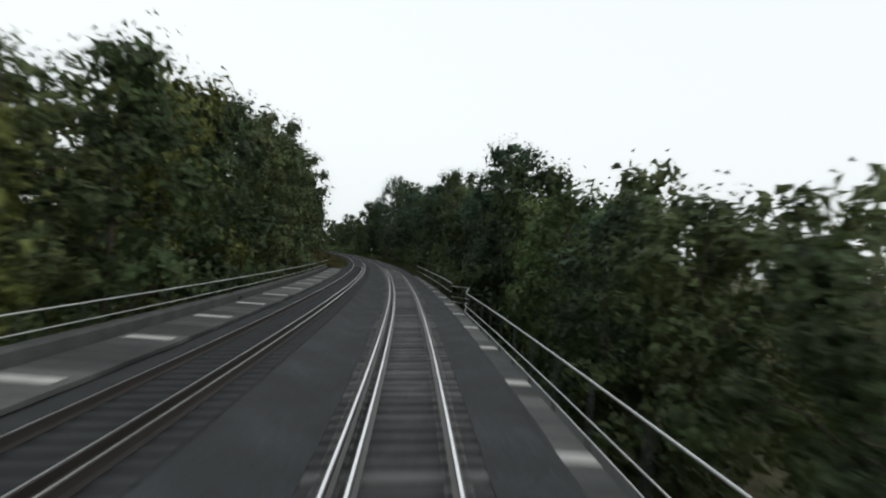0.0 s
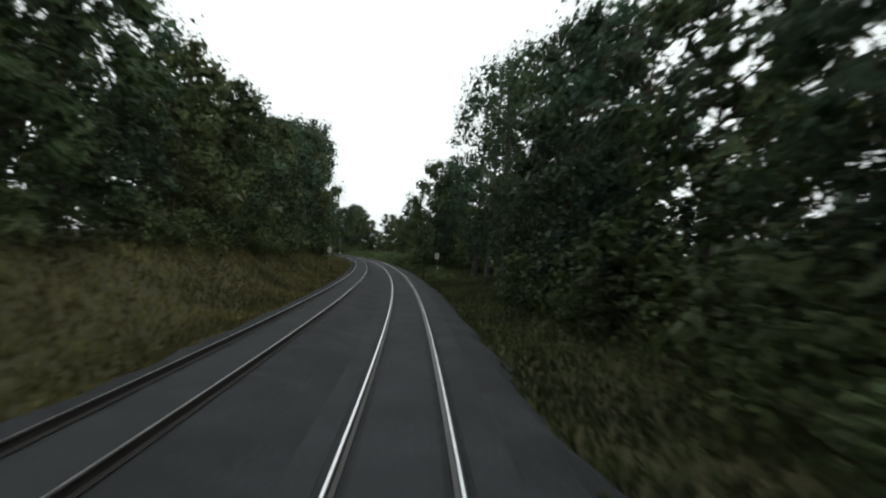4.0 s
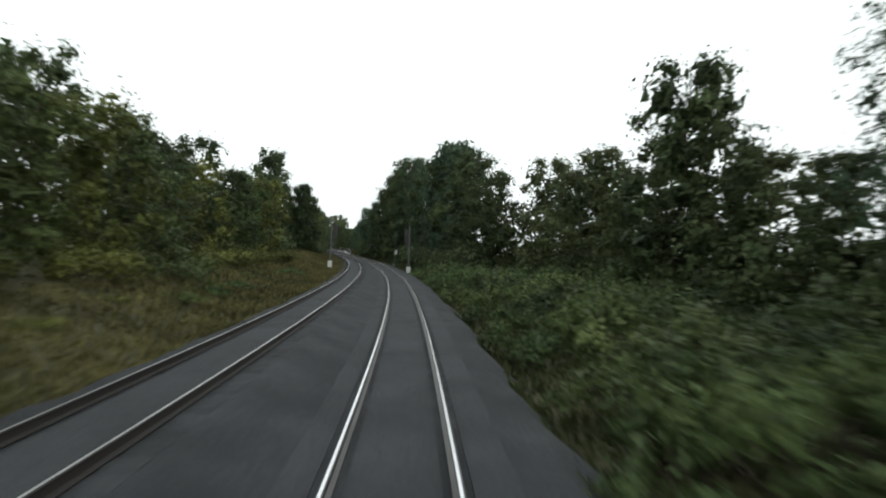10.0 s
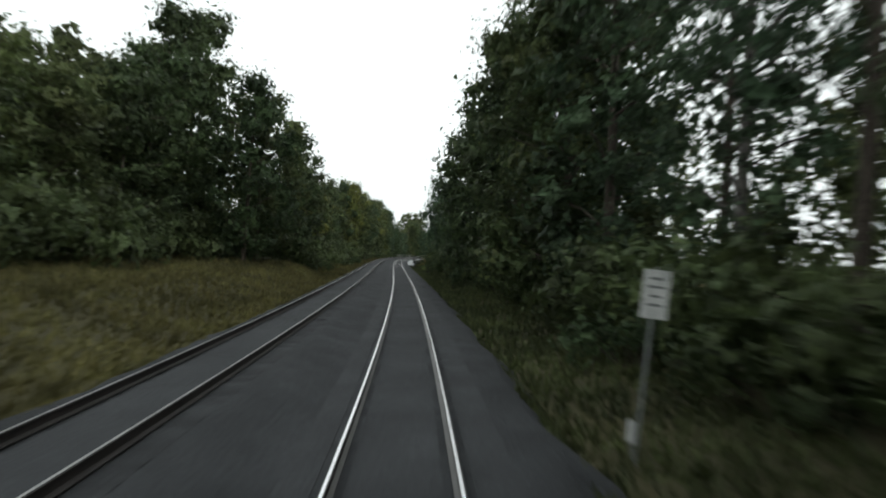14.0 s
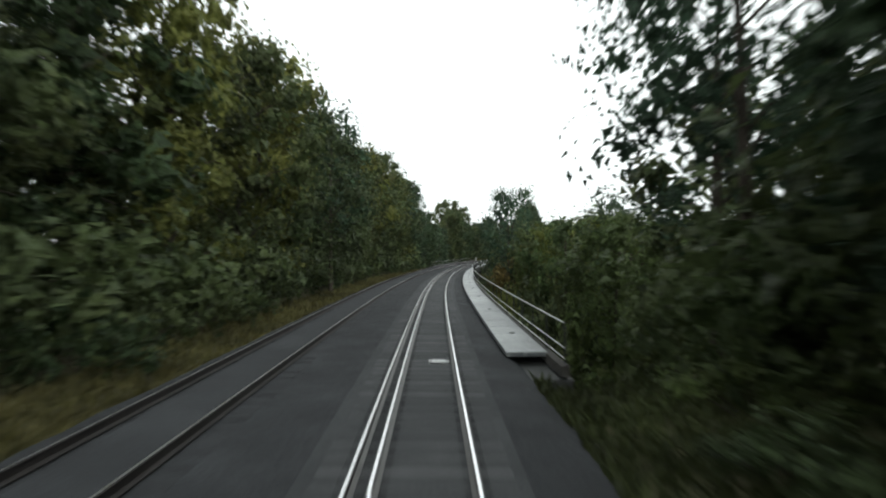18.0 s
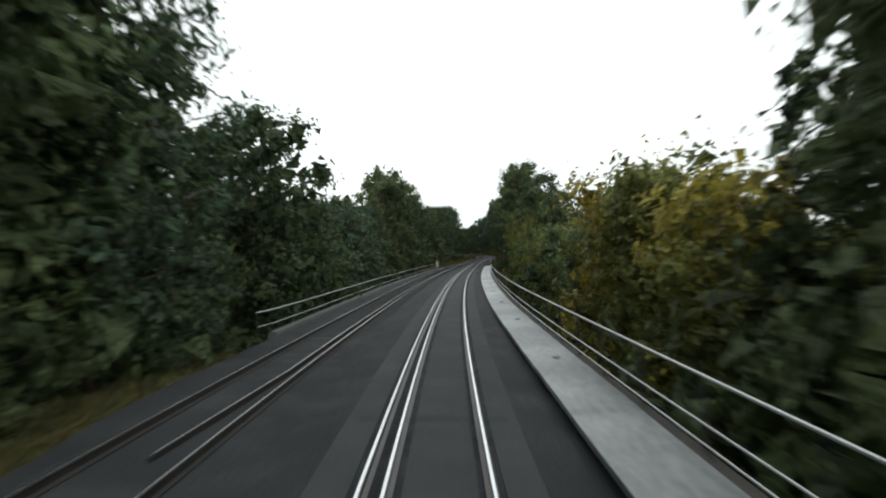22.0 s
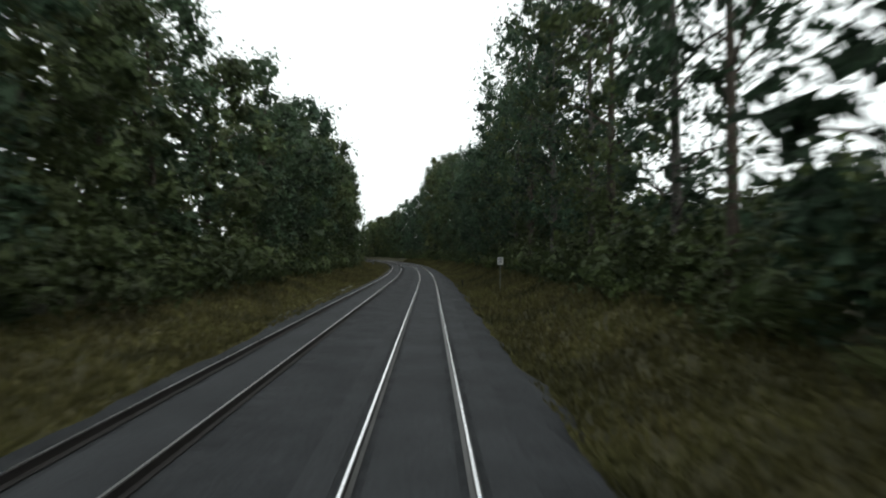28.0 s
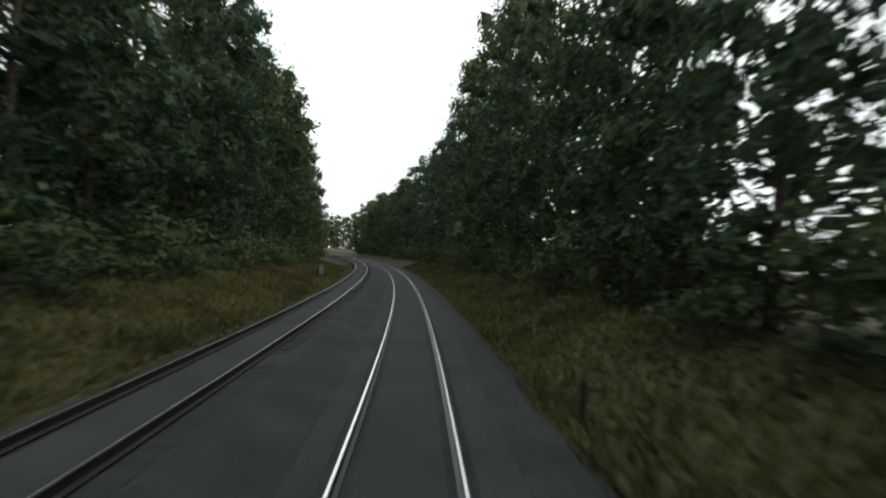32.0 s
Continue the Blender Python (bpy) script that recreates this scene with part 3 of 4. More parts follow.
bridge_b = bridge("double-track viaduct on a hillside with pale walkway", 491, 702, 602, 3.6, 7.1, 18.0)
slabs(bridge_b, 2.1, 3.24, 493, 694, 2.0, CONCRETE, -0.22)
slabs(bridge_b, -6.55, -5.75, 605, 696, 2.0, OLD_CONCRETE, -0.2)
railing(bridge_b, [(491, 3.36), (699, 3.36)], (0.8, 0.2, -0.06), -0.5)
railing(bridge_b, [(604, -7.0), (605.4, -6.8), (696, -6.8)], (0.86, 0.32), -0.5)
hang("kerb_beam", sweep("kerb_beam", [(-6.95, -0.5), (-6.62, -0.5), (-6.62, 0.0), (-6.66, 0.04), (-6.91, 0.04), (-6.95, 0.0)], 605, 696, OLD_CONCRETE, 3), bridge_b)
hang("kerb_beam", sweep("kerb_beam", [(3.27, -0.5), (3.5, -0.5), (3.5, -0.24), (3.27, -0.24)], 491, 699, MASONRY, 3, deck_axes), bridge_b)
for s in np.arange(497, 694, 9.0):
    part("drain_cover", tube(0.09, 0.03, 0, 12), POST_GREY, bridge_b, m=here(s, 2.75 + rise(s), -0.215 + rise(s)))


# ------------------------------------------------------------------ trees
def limb(pts, radii, seg=7):
    """Tapered round limb through points: vertices and faces."""
    vs, fs = [], []
    for i, (p, r) in enumerate(zip(pts, radii)):
        d = (pts[min(i + 1, len(pts) - 1)] - pts[max(i - 1, 0)]).normalized()
        a = d.orthogonal().normalized()
        b = d.cross(a)
        for k in range(seg):
            t = 2 * math.pi * k / seg
            vs.append(p + (a * math.cos(t) + b * math.sin(t)) * r)
    for i in range(len(pts) - 1):
        for k in range(seg):
            fs.append((i * seg + k, i * seg + (k + 1) % seg, (i + 1) * seg + (k + 1) % seg, (i + 1) * seg + k))
    return vs, fs


def tree(label, seed, height, spread, base, leaves, clumps, per, size, bark, shape="round", droop=0.0, dense=1.0, loose=0.3):
    """One tree: root Empty, trunk with limbs, crown of leaves. base: height where the crown begins."""
    rng = np.random.default_rng(seed)
    root = new("tree")
    tagged(root, label, "tree", "trees beside the line")
    top = height * 0.92
    sway = rng.normal(size=2) * 0.03 * height
    trunk = [Vector((sway[0] * t * t, sway[1] * t * t, top * t - 0.6 * (t == 0))) for t in np.linspace(0, 1, 8)]
    r0 = 0.012 * height
    vs, fs = limb(trunk, [r0 * (1.35 if i == 0 else 1 - 0.125 * i) + 0.015 for i in range(8)], 7)
    cents, rads = [], []
    for i in range(clumps):
        t = (i + rng.random()) / clumps
        if shape == "cone":
            z, rr = base + (height - base) * t, spread * (1 - t) ** 0.9 + 0.25
            rr *= 0.35 + 0.65 * rng.random()
            cr = 0.28 * spread * (1.05 - t) + 0.16
        elif shape == "tall":
            z, rr = base + (height - base) * t, spread * (math.sin(math.pi * (0.12 + 0.8 * t)) ** 0.7) * (0.25 + 0.75 * rng.random() ** 0.5)
            cr = spread * (0.26 + 0.28 * rng.random())
        else:
            z, rr = base + (height - base) * t, spread * (math.sin(math.pi * (0.16 + 0.78 * t)) ** 0.6) * (0.2 + 0.8 * rng.random() ** 0.5)
            cr = spread * (0.22 + 0.28 * rng.random())
        a = i * 2.4 + rng.random() * 1.2
        c = Vector((rr * math.cos(a), rr * math.sin(a), min(z, height - cr * 0.7)))
        cents.append(c)
        rads.append(cr)
        if i % 2 == 0 or shape == "cone":
            t0 = np.clip((c.z - 0.35 * rr - 0.5) / top, 0.12, 0.95)
            start = Vector((sway[0] * t0 * t0, sway[1] * t0 * t0, top * t0))
            mid = (start + c) / 2 + Vector((0, 0, 0.12 * rr))
            k = len(vs)
            v2, f2 = limb([start, mid, c], [r0 * 0.45 * (1 - t0 * 0.6), r0 * 0.25, 0.02], 4)
            vs += v2
            fs += [tuple(q + k for q in f) for f in f2]
    hang("trunk", mesh_of("trunk", vs, fs, bark, True), root)
    if dense > 0.7:        # the leafy heart round the trunk
        for t in np.linspace(0.08, 0.72, 5):
            cents.append(Vector((0, 0, base + (height - base) * t)))
            rads.append(spread * 0.6 * ((1 - t) ** 0.9 if shape == "cone" else math.sin(math.pi * (0.16 + 0.74 * t)) ** 0.7))
    hang("crown", raw_mesh("crown", *leafage(rng, cents, rads, per, size, dense, droop, loose), leaves), root)
    return root


def bush(label, seed, height, spread, leaves, clumps, per, size, dense=1.0):
    rng = np.random.default_rng(seed)
    root = new("bush")
    tagged(root, label, "bush", "bushes beside the line")
    cents, rads, vs, fs = [], [], [], []
    for i in range(clumps):
        a, q = rng.random() * 6.3, rng.random() ** 0.5
        cr = height * (0.25 + 0.15 * rng.random())
        z = cr * 0.5 + (height - cr * 1.4) * rng.random() * (1 - 0.6 * q * q)
        c = Vector((spread * q * math.cos(a), spread * q * math.sin(a), z))
        cents.append(c)
        rads.append(cr)
        k = len(vs)
        v2, f2 = limb([Vector((c.x * .3, c.y * .3, -0.3)), Vector((c.x * .7, c.y * .7, c.z * .6)), c], [0.035, 0.022, 0.008], 3)
        vs += v2
        fs += [tuple(u + k for u in f) for f in f2]
    hang("stem", mesh_of("stem", vs, fs, BARK, True), root)
    hang("foliage", raw_mesh("foliage", *leafage(rng, cents, rads, per, size, dense), leaves), root)
    return root


KINDS = {
    "oak": tree("broad oak with dense dark green crown", 1, 16, 4.6, 1.0, LEAF, 33, 98, 0.28, BARK, dense=1.25),
    "oak2": tree("leafy maple with uneven green crown", 2, 15, 4.2, 0.8, LEAF, 31, 98, 0.27, BARK, dense=1.25),
    "ash": tree("ash tree with cool green open crown", 3, 18, 4.0, 1.6, LEAF_BLUE, 35, 92, 0.27, BARK, "tall", 0.0, 1.1, 0.4),
    "birch": tree("tall birch with pale trunk and loose drooping leaves", 4, 22, 3.4, 3.4, LEAF_BLUE, 44, 110, 0.22, BIRCH, "tall", 0.7, 0.5, 0.4),
    "poplar": tree("tall slender tree with thin dark foliage", 5, 24, 3.6, 2.6, LEAF, 40, 98, 0.26, BARK, "tall", 0.0, 0.95, 0.4),
    "spruce": tree("dark spruce with drooping needle boughs", 6, 16, 3.0, 1.2, NEEDLE, 42, 90, 0.28, BARK, "cone", 0.5),
    "gold": tree("small tree with yellowing autumn leaves", 7, 10, 3.2, 1.0, LEAF_GOLD, 26, 110, 0.23, BARK),
    "young": tree("young broadleaf tree with light green leaves", 8, 9, 2.8, 0.8, LEAF_BUSH, 26, 105, 0.23, BARK),
    "sparse": tree("tall tree with thin open crown", 9, 15, 3.4, 5.5, LEAF_BLUE, 32, 100, 0.21, BARK, "tall", 0.0, 0.4, 0.4),
    "great_oak": tree("tall old oak with a wide dense crown", 31, 26, 5.6, 1.6, LEAF, 54, 92, 0.28, BARK, dense=1.25),
    "great_ash": tree("very tall ash with cool green crown", 32, 27, 4.8, 2.2, LEAF_BLUE, 52, 90, 0.27, BARK, "tall", 0.0, 1.05, 0.4),
    "far": tree("distant broadleaf tree of the wood behind", 10, 17, 4.8, 2.0, LEAF, 16, 40, 0.52, BARK, dense=1.5),
    "far2": tree("distant tree with rounded green crown", 11, 15, 4.6, 1.5, LEAF_BLUE, 16, 40, 0.52, BARK, dense=1.5),
    "yellow": tree("small tree in bright yellow autumn leaf", 13, 10, 3.4, 0.8, LEAF_YELLOW, 28, 115, 0.23, BARK),
    "rust": tree("small tree with rust-brown autumn leaves", 12, 9, 3.2, 0.6, LEAF_RUST, 28, 115, 0.23, BARK),
    "shrub": bush("tall shrub at the wood's edge", 24, 5.5, 2.7, LEAF, 12, 45, 0.36),
    "bush": bush("dense dark green bush", 21, 3.0, 2.4, LEAF, 14, 62, 0.21),
    "bramble": bush("low bright green bramble thicket", 22, 1.9, 2.4, LEAF_BUSH, 15, 70, 0.16),
    "gold_bush": bush("bush with yellow and ochre leaves", 23, 3.2, 2.2, LEAF_GOLD, 14, 85, 0.2),
}
TALL = {"oak": 16, "oak2": 15, "ash": 18, "birch": 22, "poplar": 24, "spruce": 16, "gold": 10, "young": 9, "rust": 9, "yellow": 10, "sparse": 15, "great_oak": 26, "great_ash": 27, "far": 17, "far2": 15, "shrub": 5.5, "bush": 3.0, "bramble": 1.9, "gold_bush": 3.2}


def stand(kind, s, off, top):
    """The pose of a plant at the line's s and off whose tip stands top metres over the rails."""
    z = float(ground_z(s, off))
    k = (top - z) / TALL[kind]
    wide = k ** 0.55 if k > 1 else k ** 0.8
    x, y = at(s, off)
    return Matrix.Translation((x, y, z)) @ Matrix.Rotation(random.uniform(0, 6.28), 4, "Z") @ Matrix.Diagonal((wide, wide, k, 1))


def plant(kind, s, off, top):
    if top - float(ground_z(s, off)) > 20.5:
        kind = {"oak": "great_oak", "oak2": "great_oak", "ash": "great_ash"}.get(kind, kind)
    return copy_thing(KINDS[kind], stand(kind, s, off, top))


def row(kinds, profile, gapw, off0, off1, vary=0.1):
    """Plants along the line; profile: (s, height of the tips over the rails)."""
    ps, pt = [p[0] for p in profile], [p[1] for p in profile]
    s = ps[0] + random.uniform(0, gapw * 0.5)
    while s < ps[-1]:
        plant(random.choice(kinds.split()), s, random.uniform(off0, off1), float(np.interp(s, ps, pt)) * random.uniform(1 - vary, 1 + vary * 0.6))
        s += gapw * random.uniform(0.75, 1.25)


# the wood's edge left of the line
row("oak oak2 ash gold oak2 oak", [(-14, 2.5), (15, 6), (21, 8.3), (35, 12), (58, 13.8), (64, 14.5)], 6, -14, -12)
row("oak oak2 ash", [(64, 14), (83, 16), (100, 14), (120, 15), (165, 15), (185, 17), (200, 20), (222, 25), (238, 23)], 6.5, -15, -13)
row("gold oak2 gold young oak2", [(246, 8), (262, 8), (290, 9), (318, 9), (335, 9)], 6, -17, -14)
row("oak2 ash oak2", [(255, 10), (300, 12), (316, 12), (345, 13)], 14, -22, -19)
row("oak oak2 young oak2 oak", [(340, 9), (366, 9), (380, 11), (403, 13), (420, 15.5), (434, 26), (440, 26)], 6, -25, -21)
row("oak oak2 ash gold oak", [(428, 17), (450, 17), (459, 12), (470, 11), (482, 12.5), (489, 15.5), (500, 17)], 6, -15, -13)
row("oak oak2 oak2 ash oak gold", [(502, 17), (540, 16), (575, 18), (590, 17), (602, 17)], 6, -13, -11)
row("oak oak2 ash", [(606, 14), (618, 12.5), (626, 11.5), (630, 7.5), (640, 9), (650, 10), (656, 8.6), (665, 9.6), (677, 11.5), (686, 13), (695, 18), (702, 19)], 6, -17.5, -14.5)
row("oak ash oak2", [(704, 19), (714, 16), (726, 14), (740, 14), (755, 16), (790, 18), (830, 20), (845, 19)], 6.6, -15.5, -13.5)
row("oak ash oak2", [(847, 19), (865, 21), (888, 25), (905, 27), (930, 28), (1010, 23)], 6.5, -19.5, -17)
row("oak oak2", [(1010, 22), (1066, 20)], 9, -15, -12)
# the wood's edge right of the line
row("oak2 ash oak young", [(6, 3), (18, 5), (30, 6.2), (42, 7.2), (48, 8.8), (53, 11.5), (58, 13)], 6, 9, 11)
row("oak oak2 ash oak2", [(58, 13.6), (62, 13), (67, 10.5), (76, 10.5), (84, 13), (100, 16), (120, 16), (150, 18)], 6, 9.5, 11.5)
row("birch birch poplar", [(148, 19), (172, 22), (179, 22)], 5, 8.5, 11)
row("birch poplar ash birch oak", [(206, 17), (214, 20), (227, 19), (235, 13), (244, 9)], 4.2, 8.5, 13)
row("oak oak2 oak", [(246, 14), (256, 15), (272, 16.5), (280, 13), (288, 9.5), (297, 9), (302, 11), (308, 15), (314, 15), (321, 17), (328, 13), (338, 15), (352, 18)], 7.2, 19, 23)
row("oak oak2 ash", [(338, 14), (345, 17), (380, 22)], 6, 9.5, 12)
row("sparse birch sparse", [(383, 20), (397, 21)], 4.5, 9.5, 11.5)
row("oak poplar ash oak2", [(398, 22), (440, 20), (444, 17)], 5.5, 8, 9.5)
row("oak2 young ash oak2", [(446, 10), (462, 8.5), (470, 9.5)], 5, 8, 10)
row("ash sparse sparse sparse", [(472, 11), (480, 15), (487, 18), (500, 16.5)], 4.6, 8.0, 10)
row("young oak2 gold young young", [(508, 4.2), (516, 5.2), (521, 5.8), (530, 5.8), (545, 5.8), (560, 6)], 6, 10, 14)
plant("sparse", 289, 20.5, 15)
plant("oak2", 25, 10.5, 6)
plant("oak", 622, -12, 13.5)
plant("sparse", 528, -9.0, 15)
plant("birch", 604, -10.2, 15)
plant("oak", 310, 20.5, 19)
plant("oak", 406, 9.0, 24)
plant("poplar", 418, 8.8, 25)
plant("oak2", 623, 12, 6.4)
plant("oak", 597, -13, 17)
plant("oak2", 602, -12.5, 16)
plant("sparse", 562, 8.2, 11)
plant("sparse", 569, 9.4, 12.5)
plant("rust", 551, 9.4, 3.4)
plant("sparse", 521, 14, 7)
plant("oak", 474, 11.5, 9)
plant("oak2", 481, 12, 10)
plant("ash", 476, 8.8, 13)
plant("bush", 478, 9.4, 3.5)
plant("bush", 484, 9.0, 3.5)
plant("bush", 489, 9.6, 3.5)
plant("young", 546, 10.5, 5.4)
plant("oak2", 555, 15.5, 7)
plant("oak2", 584, 9.5, 8.5)
plant("oak", 591, 9.6, 8.5)
plant("oak2", 573, 11.5, 5)
plant("oak", 596, 13, 8.5)
plant("spruce", 601, 12, 8)
row("yellow yellow gold", [(601, 4.4), (607, 6.2), (614.5, 6.4)], 4.2, 9, 10.5)
row("young oak2 young gold young", [(624, 4.6), (630, 4.4), (634, 4.6), (650, 4.6)], 5, 10, 13)
row("rust gold", [(596, 2.2), (605, 3.2)], 4, 8.5, 10)
row("gold young gold", [(652, 4.6), (664, 5), (667, 5)], 5, 11, 13)
row("oak2 oak oak2 ash", [(667, 5.5), (672, 7), (683, 12), (700, 18)], 6, 12.5, 15)
row("gold young gold", [(672, 5), (684, 8), (699, 12)], 5.5, 9.6, 11.2)
plant("gold", 670, 10.2, 4.6)
plant("gold_bush", 676, 9, 2.4)
row("oak poplar ash oak", [(703, 19), (727, 22)], 5, 9, 11.5)
row("birch sparse sparse", [(728, 22), (743, 22)], 4.5, 9, 11.5)
row("ash poplar", [(746, 20), (752, 20)], 5.4, 9, 10.8)
row("sparse birch", [(757, 22), (766, 22)], 4.6, 9, 11)
row("poplar birch ash poplar sparse", [(769, 23), (775, 23), (800, 25)], 5.4, 8.6, 10.8)
row("ash poplar oak ash birch", [(803, 21), (818, 25), (835, 20), (850, 19)], 5.6, 9, 11.5)
row("poplar ash oak2 poplar ash birch", [(852, 20), (878, 24), (890, 28), (925, 29), (945, 25), (1005, 21)], 6, 10.2, 12.8)
row("oak oak2", [(1005, 20), (1066, 18)], 9, 9, 12)
# thickets
row("bush bramble", [(-12, 0.5), (60, 1.0)], 6, -12, -10)
row("bush", [(74, 2.2), (146, 2.6)], 5, 7.2, 8.6)
row("bramble", [(212, 0.7), (342, 0.9)], 5.2, 4.3, 5.8)
row("bramble bush bramble", [(206, 1.6), (230, 2.0), (270, 2.2), (330, 2.0), (345, 1.6)], 2.4, 6.2, 9.5)
row("bush bramble", [(212, 2.4), (345, 3.0)], 4.5, 10, 17)
row("bush bush bush young", [(330, 2.5), (478, 3.0)], 6.5, 7.0, 8.5)
row("bush gold_bush", [(242, 2.4), (335, 2.8)], 7, -14, -12)
row("bush", [(90, 3.2), (225, 3.8)], 6.5, -14, -12)
row("bush", [(440, 2.4), (502, 2.2), (596, 2.4)], 5.5, -11.5, -9.8)
row("bush", [(706, 2.4), (1000, 2.8)], 7.5, -14, -12.5)
row("bush bush bramble", [(706, 2.4), (1000, 3.0)], 5, 8.8, 10.2)
row("bramble bush", [(474, 0.6), (490, 0.8)], 3, 4.6, 8.5)
row("bramble bush", [(699, 1.0), (714, 1.4)], 3, 4.8, 8.5)
row("bramble", [(176, 0.4), (206, 0.7)], 4, 5.2, 10)
row("bramble", [(318, 1.1), (333, 0.6)], 4.5, 4.4, 6)
row("gold_bush bramble bramble", [(258, 0.2), (334, 0.3)], 5, -11, -9)
row("gold_bush bush", [(520, 1.2), (600, 1.4)], 8, 6.5, 9)


# deeper woods, too dense to tell the single trees apart
def wood(name, label, rows, kinds=("far", "far2"), piece="crown"):
    rng = np.random.default_rng(77)
    vs, ts, ns, n = [], [], [], 0
    raw = {}
    for kind in kinds:
        me = next(o for o in KINDS[kind].children if o.name.startswith(piece)).data
        co, no, tr = np.empty(len(me.vertices) * 3, np.float32), np.empty(len(me.loops) * 3, np.float32), np.empty(len(me.loops), np.int32)
        me.vertices.foreach_get("co", co)
        me.loops.foreach_get("vertex_index", tr)
        me.corner_normals.foreach_get("vector", no)
        nv = np.zeros((len(me.vertices), 3), np.float32)
        nv[tr] = no.reshape(-1, 3)
        raw[kind] = co.reshape(-1, 3), tr.reshape(-1, 3), nv
    for s0, s1, gapw, off0, off1, top0, top1 in rows:
        for s in np.arange(s0, s1, gapw):
            off, top = rng.uniform(off0, off1), top0 + (top1 - top0) * (s - s0) / (s1 - s0)
            top *= rng.uniform(0.85, 1.1)
            kind = random.choice(kinds)
            m = np.array(stand(kind, s, off, top))
            co, tr, nv = raw[kind]
            vs.append(co @ m[:3, :3].T + m[:3, 3])
            ns.append(unit(nv @ np.linalg.inv(m[:3, :3])))
            ts.append(tr + n)
            n += len(co)
    ob = new(name, raw_mesh(name, np.concatenate(vs), np.concatenate(ts), np.concatenate(ns), LEAF))
    tagged(ob, label, "woodland", kind="stuff")


# s from, s to, spacing, nearest and farthest off, height of the tips at both ends
stand_rows_a = [(-30, 50, 8, -28, -19, 2, 13), (50, 240, 8, -28, -19, 13, 22), (150, 218, 6, -21, -17, 12, 16), (440, 465, 8, -26, -18, 14, 13),
    (465, 495, 8, -26, -18, 10.5, 14), (495, 600, 8, -26, -18, 16, 17), (612, 660, 7, -30, -20, 8, 8), (650, 700, 6, -28, -22, 9, 15),
    (780, 1010, 8, -27, -18, 18, 22), (18, 60, 7, 15, 24, 6, 13), (60, 190, 8, 16, 26, 11, 14)]
stand_rows_b = [(215, 245, 8, 17, 26, 9, 10), (316, 346, 6, 13, 19, 8, 11), (340, 480, 9, 18, 28, 6, 8), (345, 378, 6, 12, 16, 11, 13), (380, 400, 4, 12, 16, 10, 10), (402, 448, 6, 12, 16, 11, 13),
    (192, 216, 5, 12, 17, 9, 11), (500, 600, 8, 16, 26, 4, 10), (600, 660, 8, 16, 28, 2, 3.5), (660, 700, 8, 16, 28, 4, 11),
    (728, 790, 6, -28, -20, 25, 26), (-30, 40, 16, -50, -34, 4, 12), (40, 640, 20, -50, -34, 13, 15)]
stand_rows_c = [(640, 700, 15, -50, -34, 11, 14), (700, 790, 9, -50, -36, 20, 20), (790, 1010, 20, -50, -34, 15, 17), (806, 829, 6, 12, 16, 14, 15), (872, 900, 7, 12, 16, 12, 13), (725, 775, 7, 34, 46, 17, 19), (488, 505, 4, 11, 14.5, 8.5, 9.5), (786, 806, 6, 13, 17, 13, 13), (490, 510, 5, -17, -14.5, 14, 14), (-30, 240, 18, 36, 52, 10, 13), (480, 700, 12, 34, 50, 5, 9),
    (705, 1010, 12, 30, 44, 3.5, 3.5), (250, 340, 8, -30, -22, 9, 12), (340, 395, 6, -32, -26, 8, 10), (395, 440, 6, -32, -26, 13, 19), (245, 345, 7, 25, 32, 10, 12),
    (395, 440, 5, -27, -23, 12, 20), (150, 204, 5.5, 13, 18, 12, 14), (470, 602, 7, -18, -15.5, 13, 15), (64, 150, 7, 13, 17, 10, 13), (90, 225, 9, -19, -16, 12, 15), (850, 1000, 9, -22, -19.5, 17, 19), (1005, 1240, 8, -22, -10, 16, 16), (1005, 1240, 7, 8, 20, 18, 18), (1000, 1240, 7, -40, -22, 18, 18)]
wood("woodland", "dense dark green wood behind the line", stand_rows_a + stand_rows_b + stand_rows_c)
# s from, s to, spacing, nearest and farthest off, height of the tips at both ends
shrub_rows_a = [(70, 140, 5.5, -13.5, -11.5, 4.5, 5), (140, 225, 5.5, -13.5, -11.5, 5, 6), (344, 440, 4.2, -21.5, -18.5, 5.5, 7), (442, 600, 5.1, -12.5, -11.0, 5, 6),
    (704, 845, 5.1, -14.0, -12.8, 5, 5.5), (436, 470, 4, -24, -18, 6, 6), (744, 776, 4.2, 12, 16, 7.5, 8), (848, 1000, 5.5, -15.5, -14.0, 5, 5), (62, 146, 5.1, 8.0, 10.0, 4.5, 5), (150, 204, 4.25, 12.0, 15.0, 3.5, 4),
    (208, 246, 4.25, 8.0, 13.0, 4, 5), (250, 345, 5.1, 17.0, 22.0, 4.5, 5), (338, 494, 4.675, 7.8, 9.5, 4.5, 5)]
shrub_rows_b = [(704, 1000, 4.675, 9.5, 11, 5, 5.5), (706, 742, 4.5, 12, 16, 8, 9), (470, 484, 3.6, 9, 13, 6, 7), (484, 492, 3.4, 9.5, 13, 7, 7), (562, 604, 4, 8.0, 11.0, 3.2, 3.6),
    (562, 604, 4, 11.5, 15.0, 5.5, 6), (120, 204, 4.0, 13.0, 18.0, 6, 8), (205, 246, 4.5, 13.0, 18.0, 6, 8), (768, 846, 4.5, 12, 16, 7.5, 8.5), (250, 345, 4.5, 22, 25, 7, 8), (452, 474, 4, 9, 12, 5, 6), (998, 1068, 4.5, -13, -11, 5, 5), (998, 1068, 4.5, 9, 11, 5, 5)]
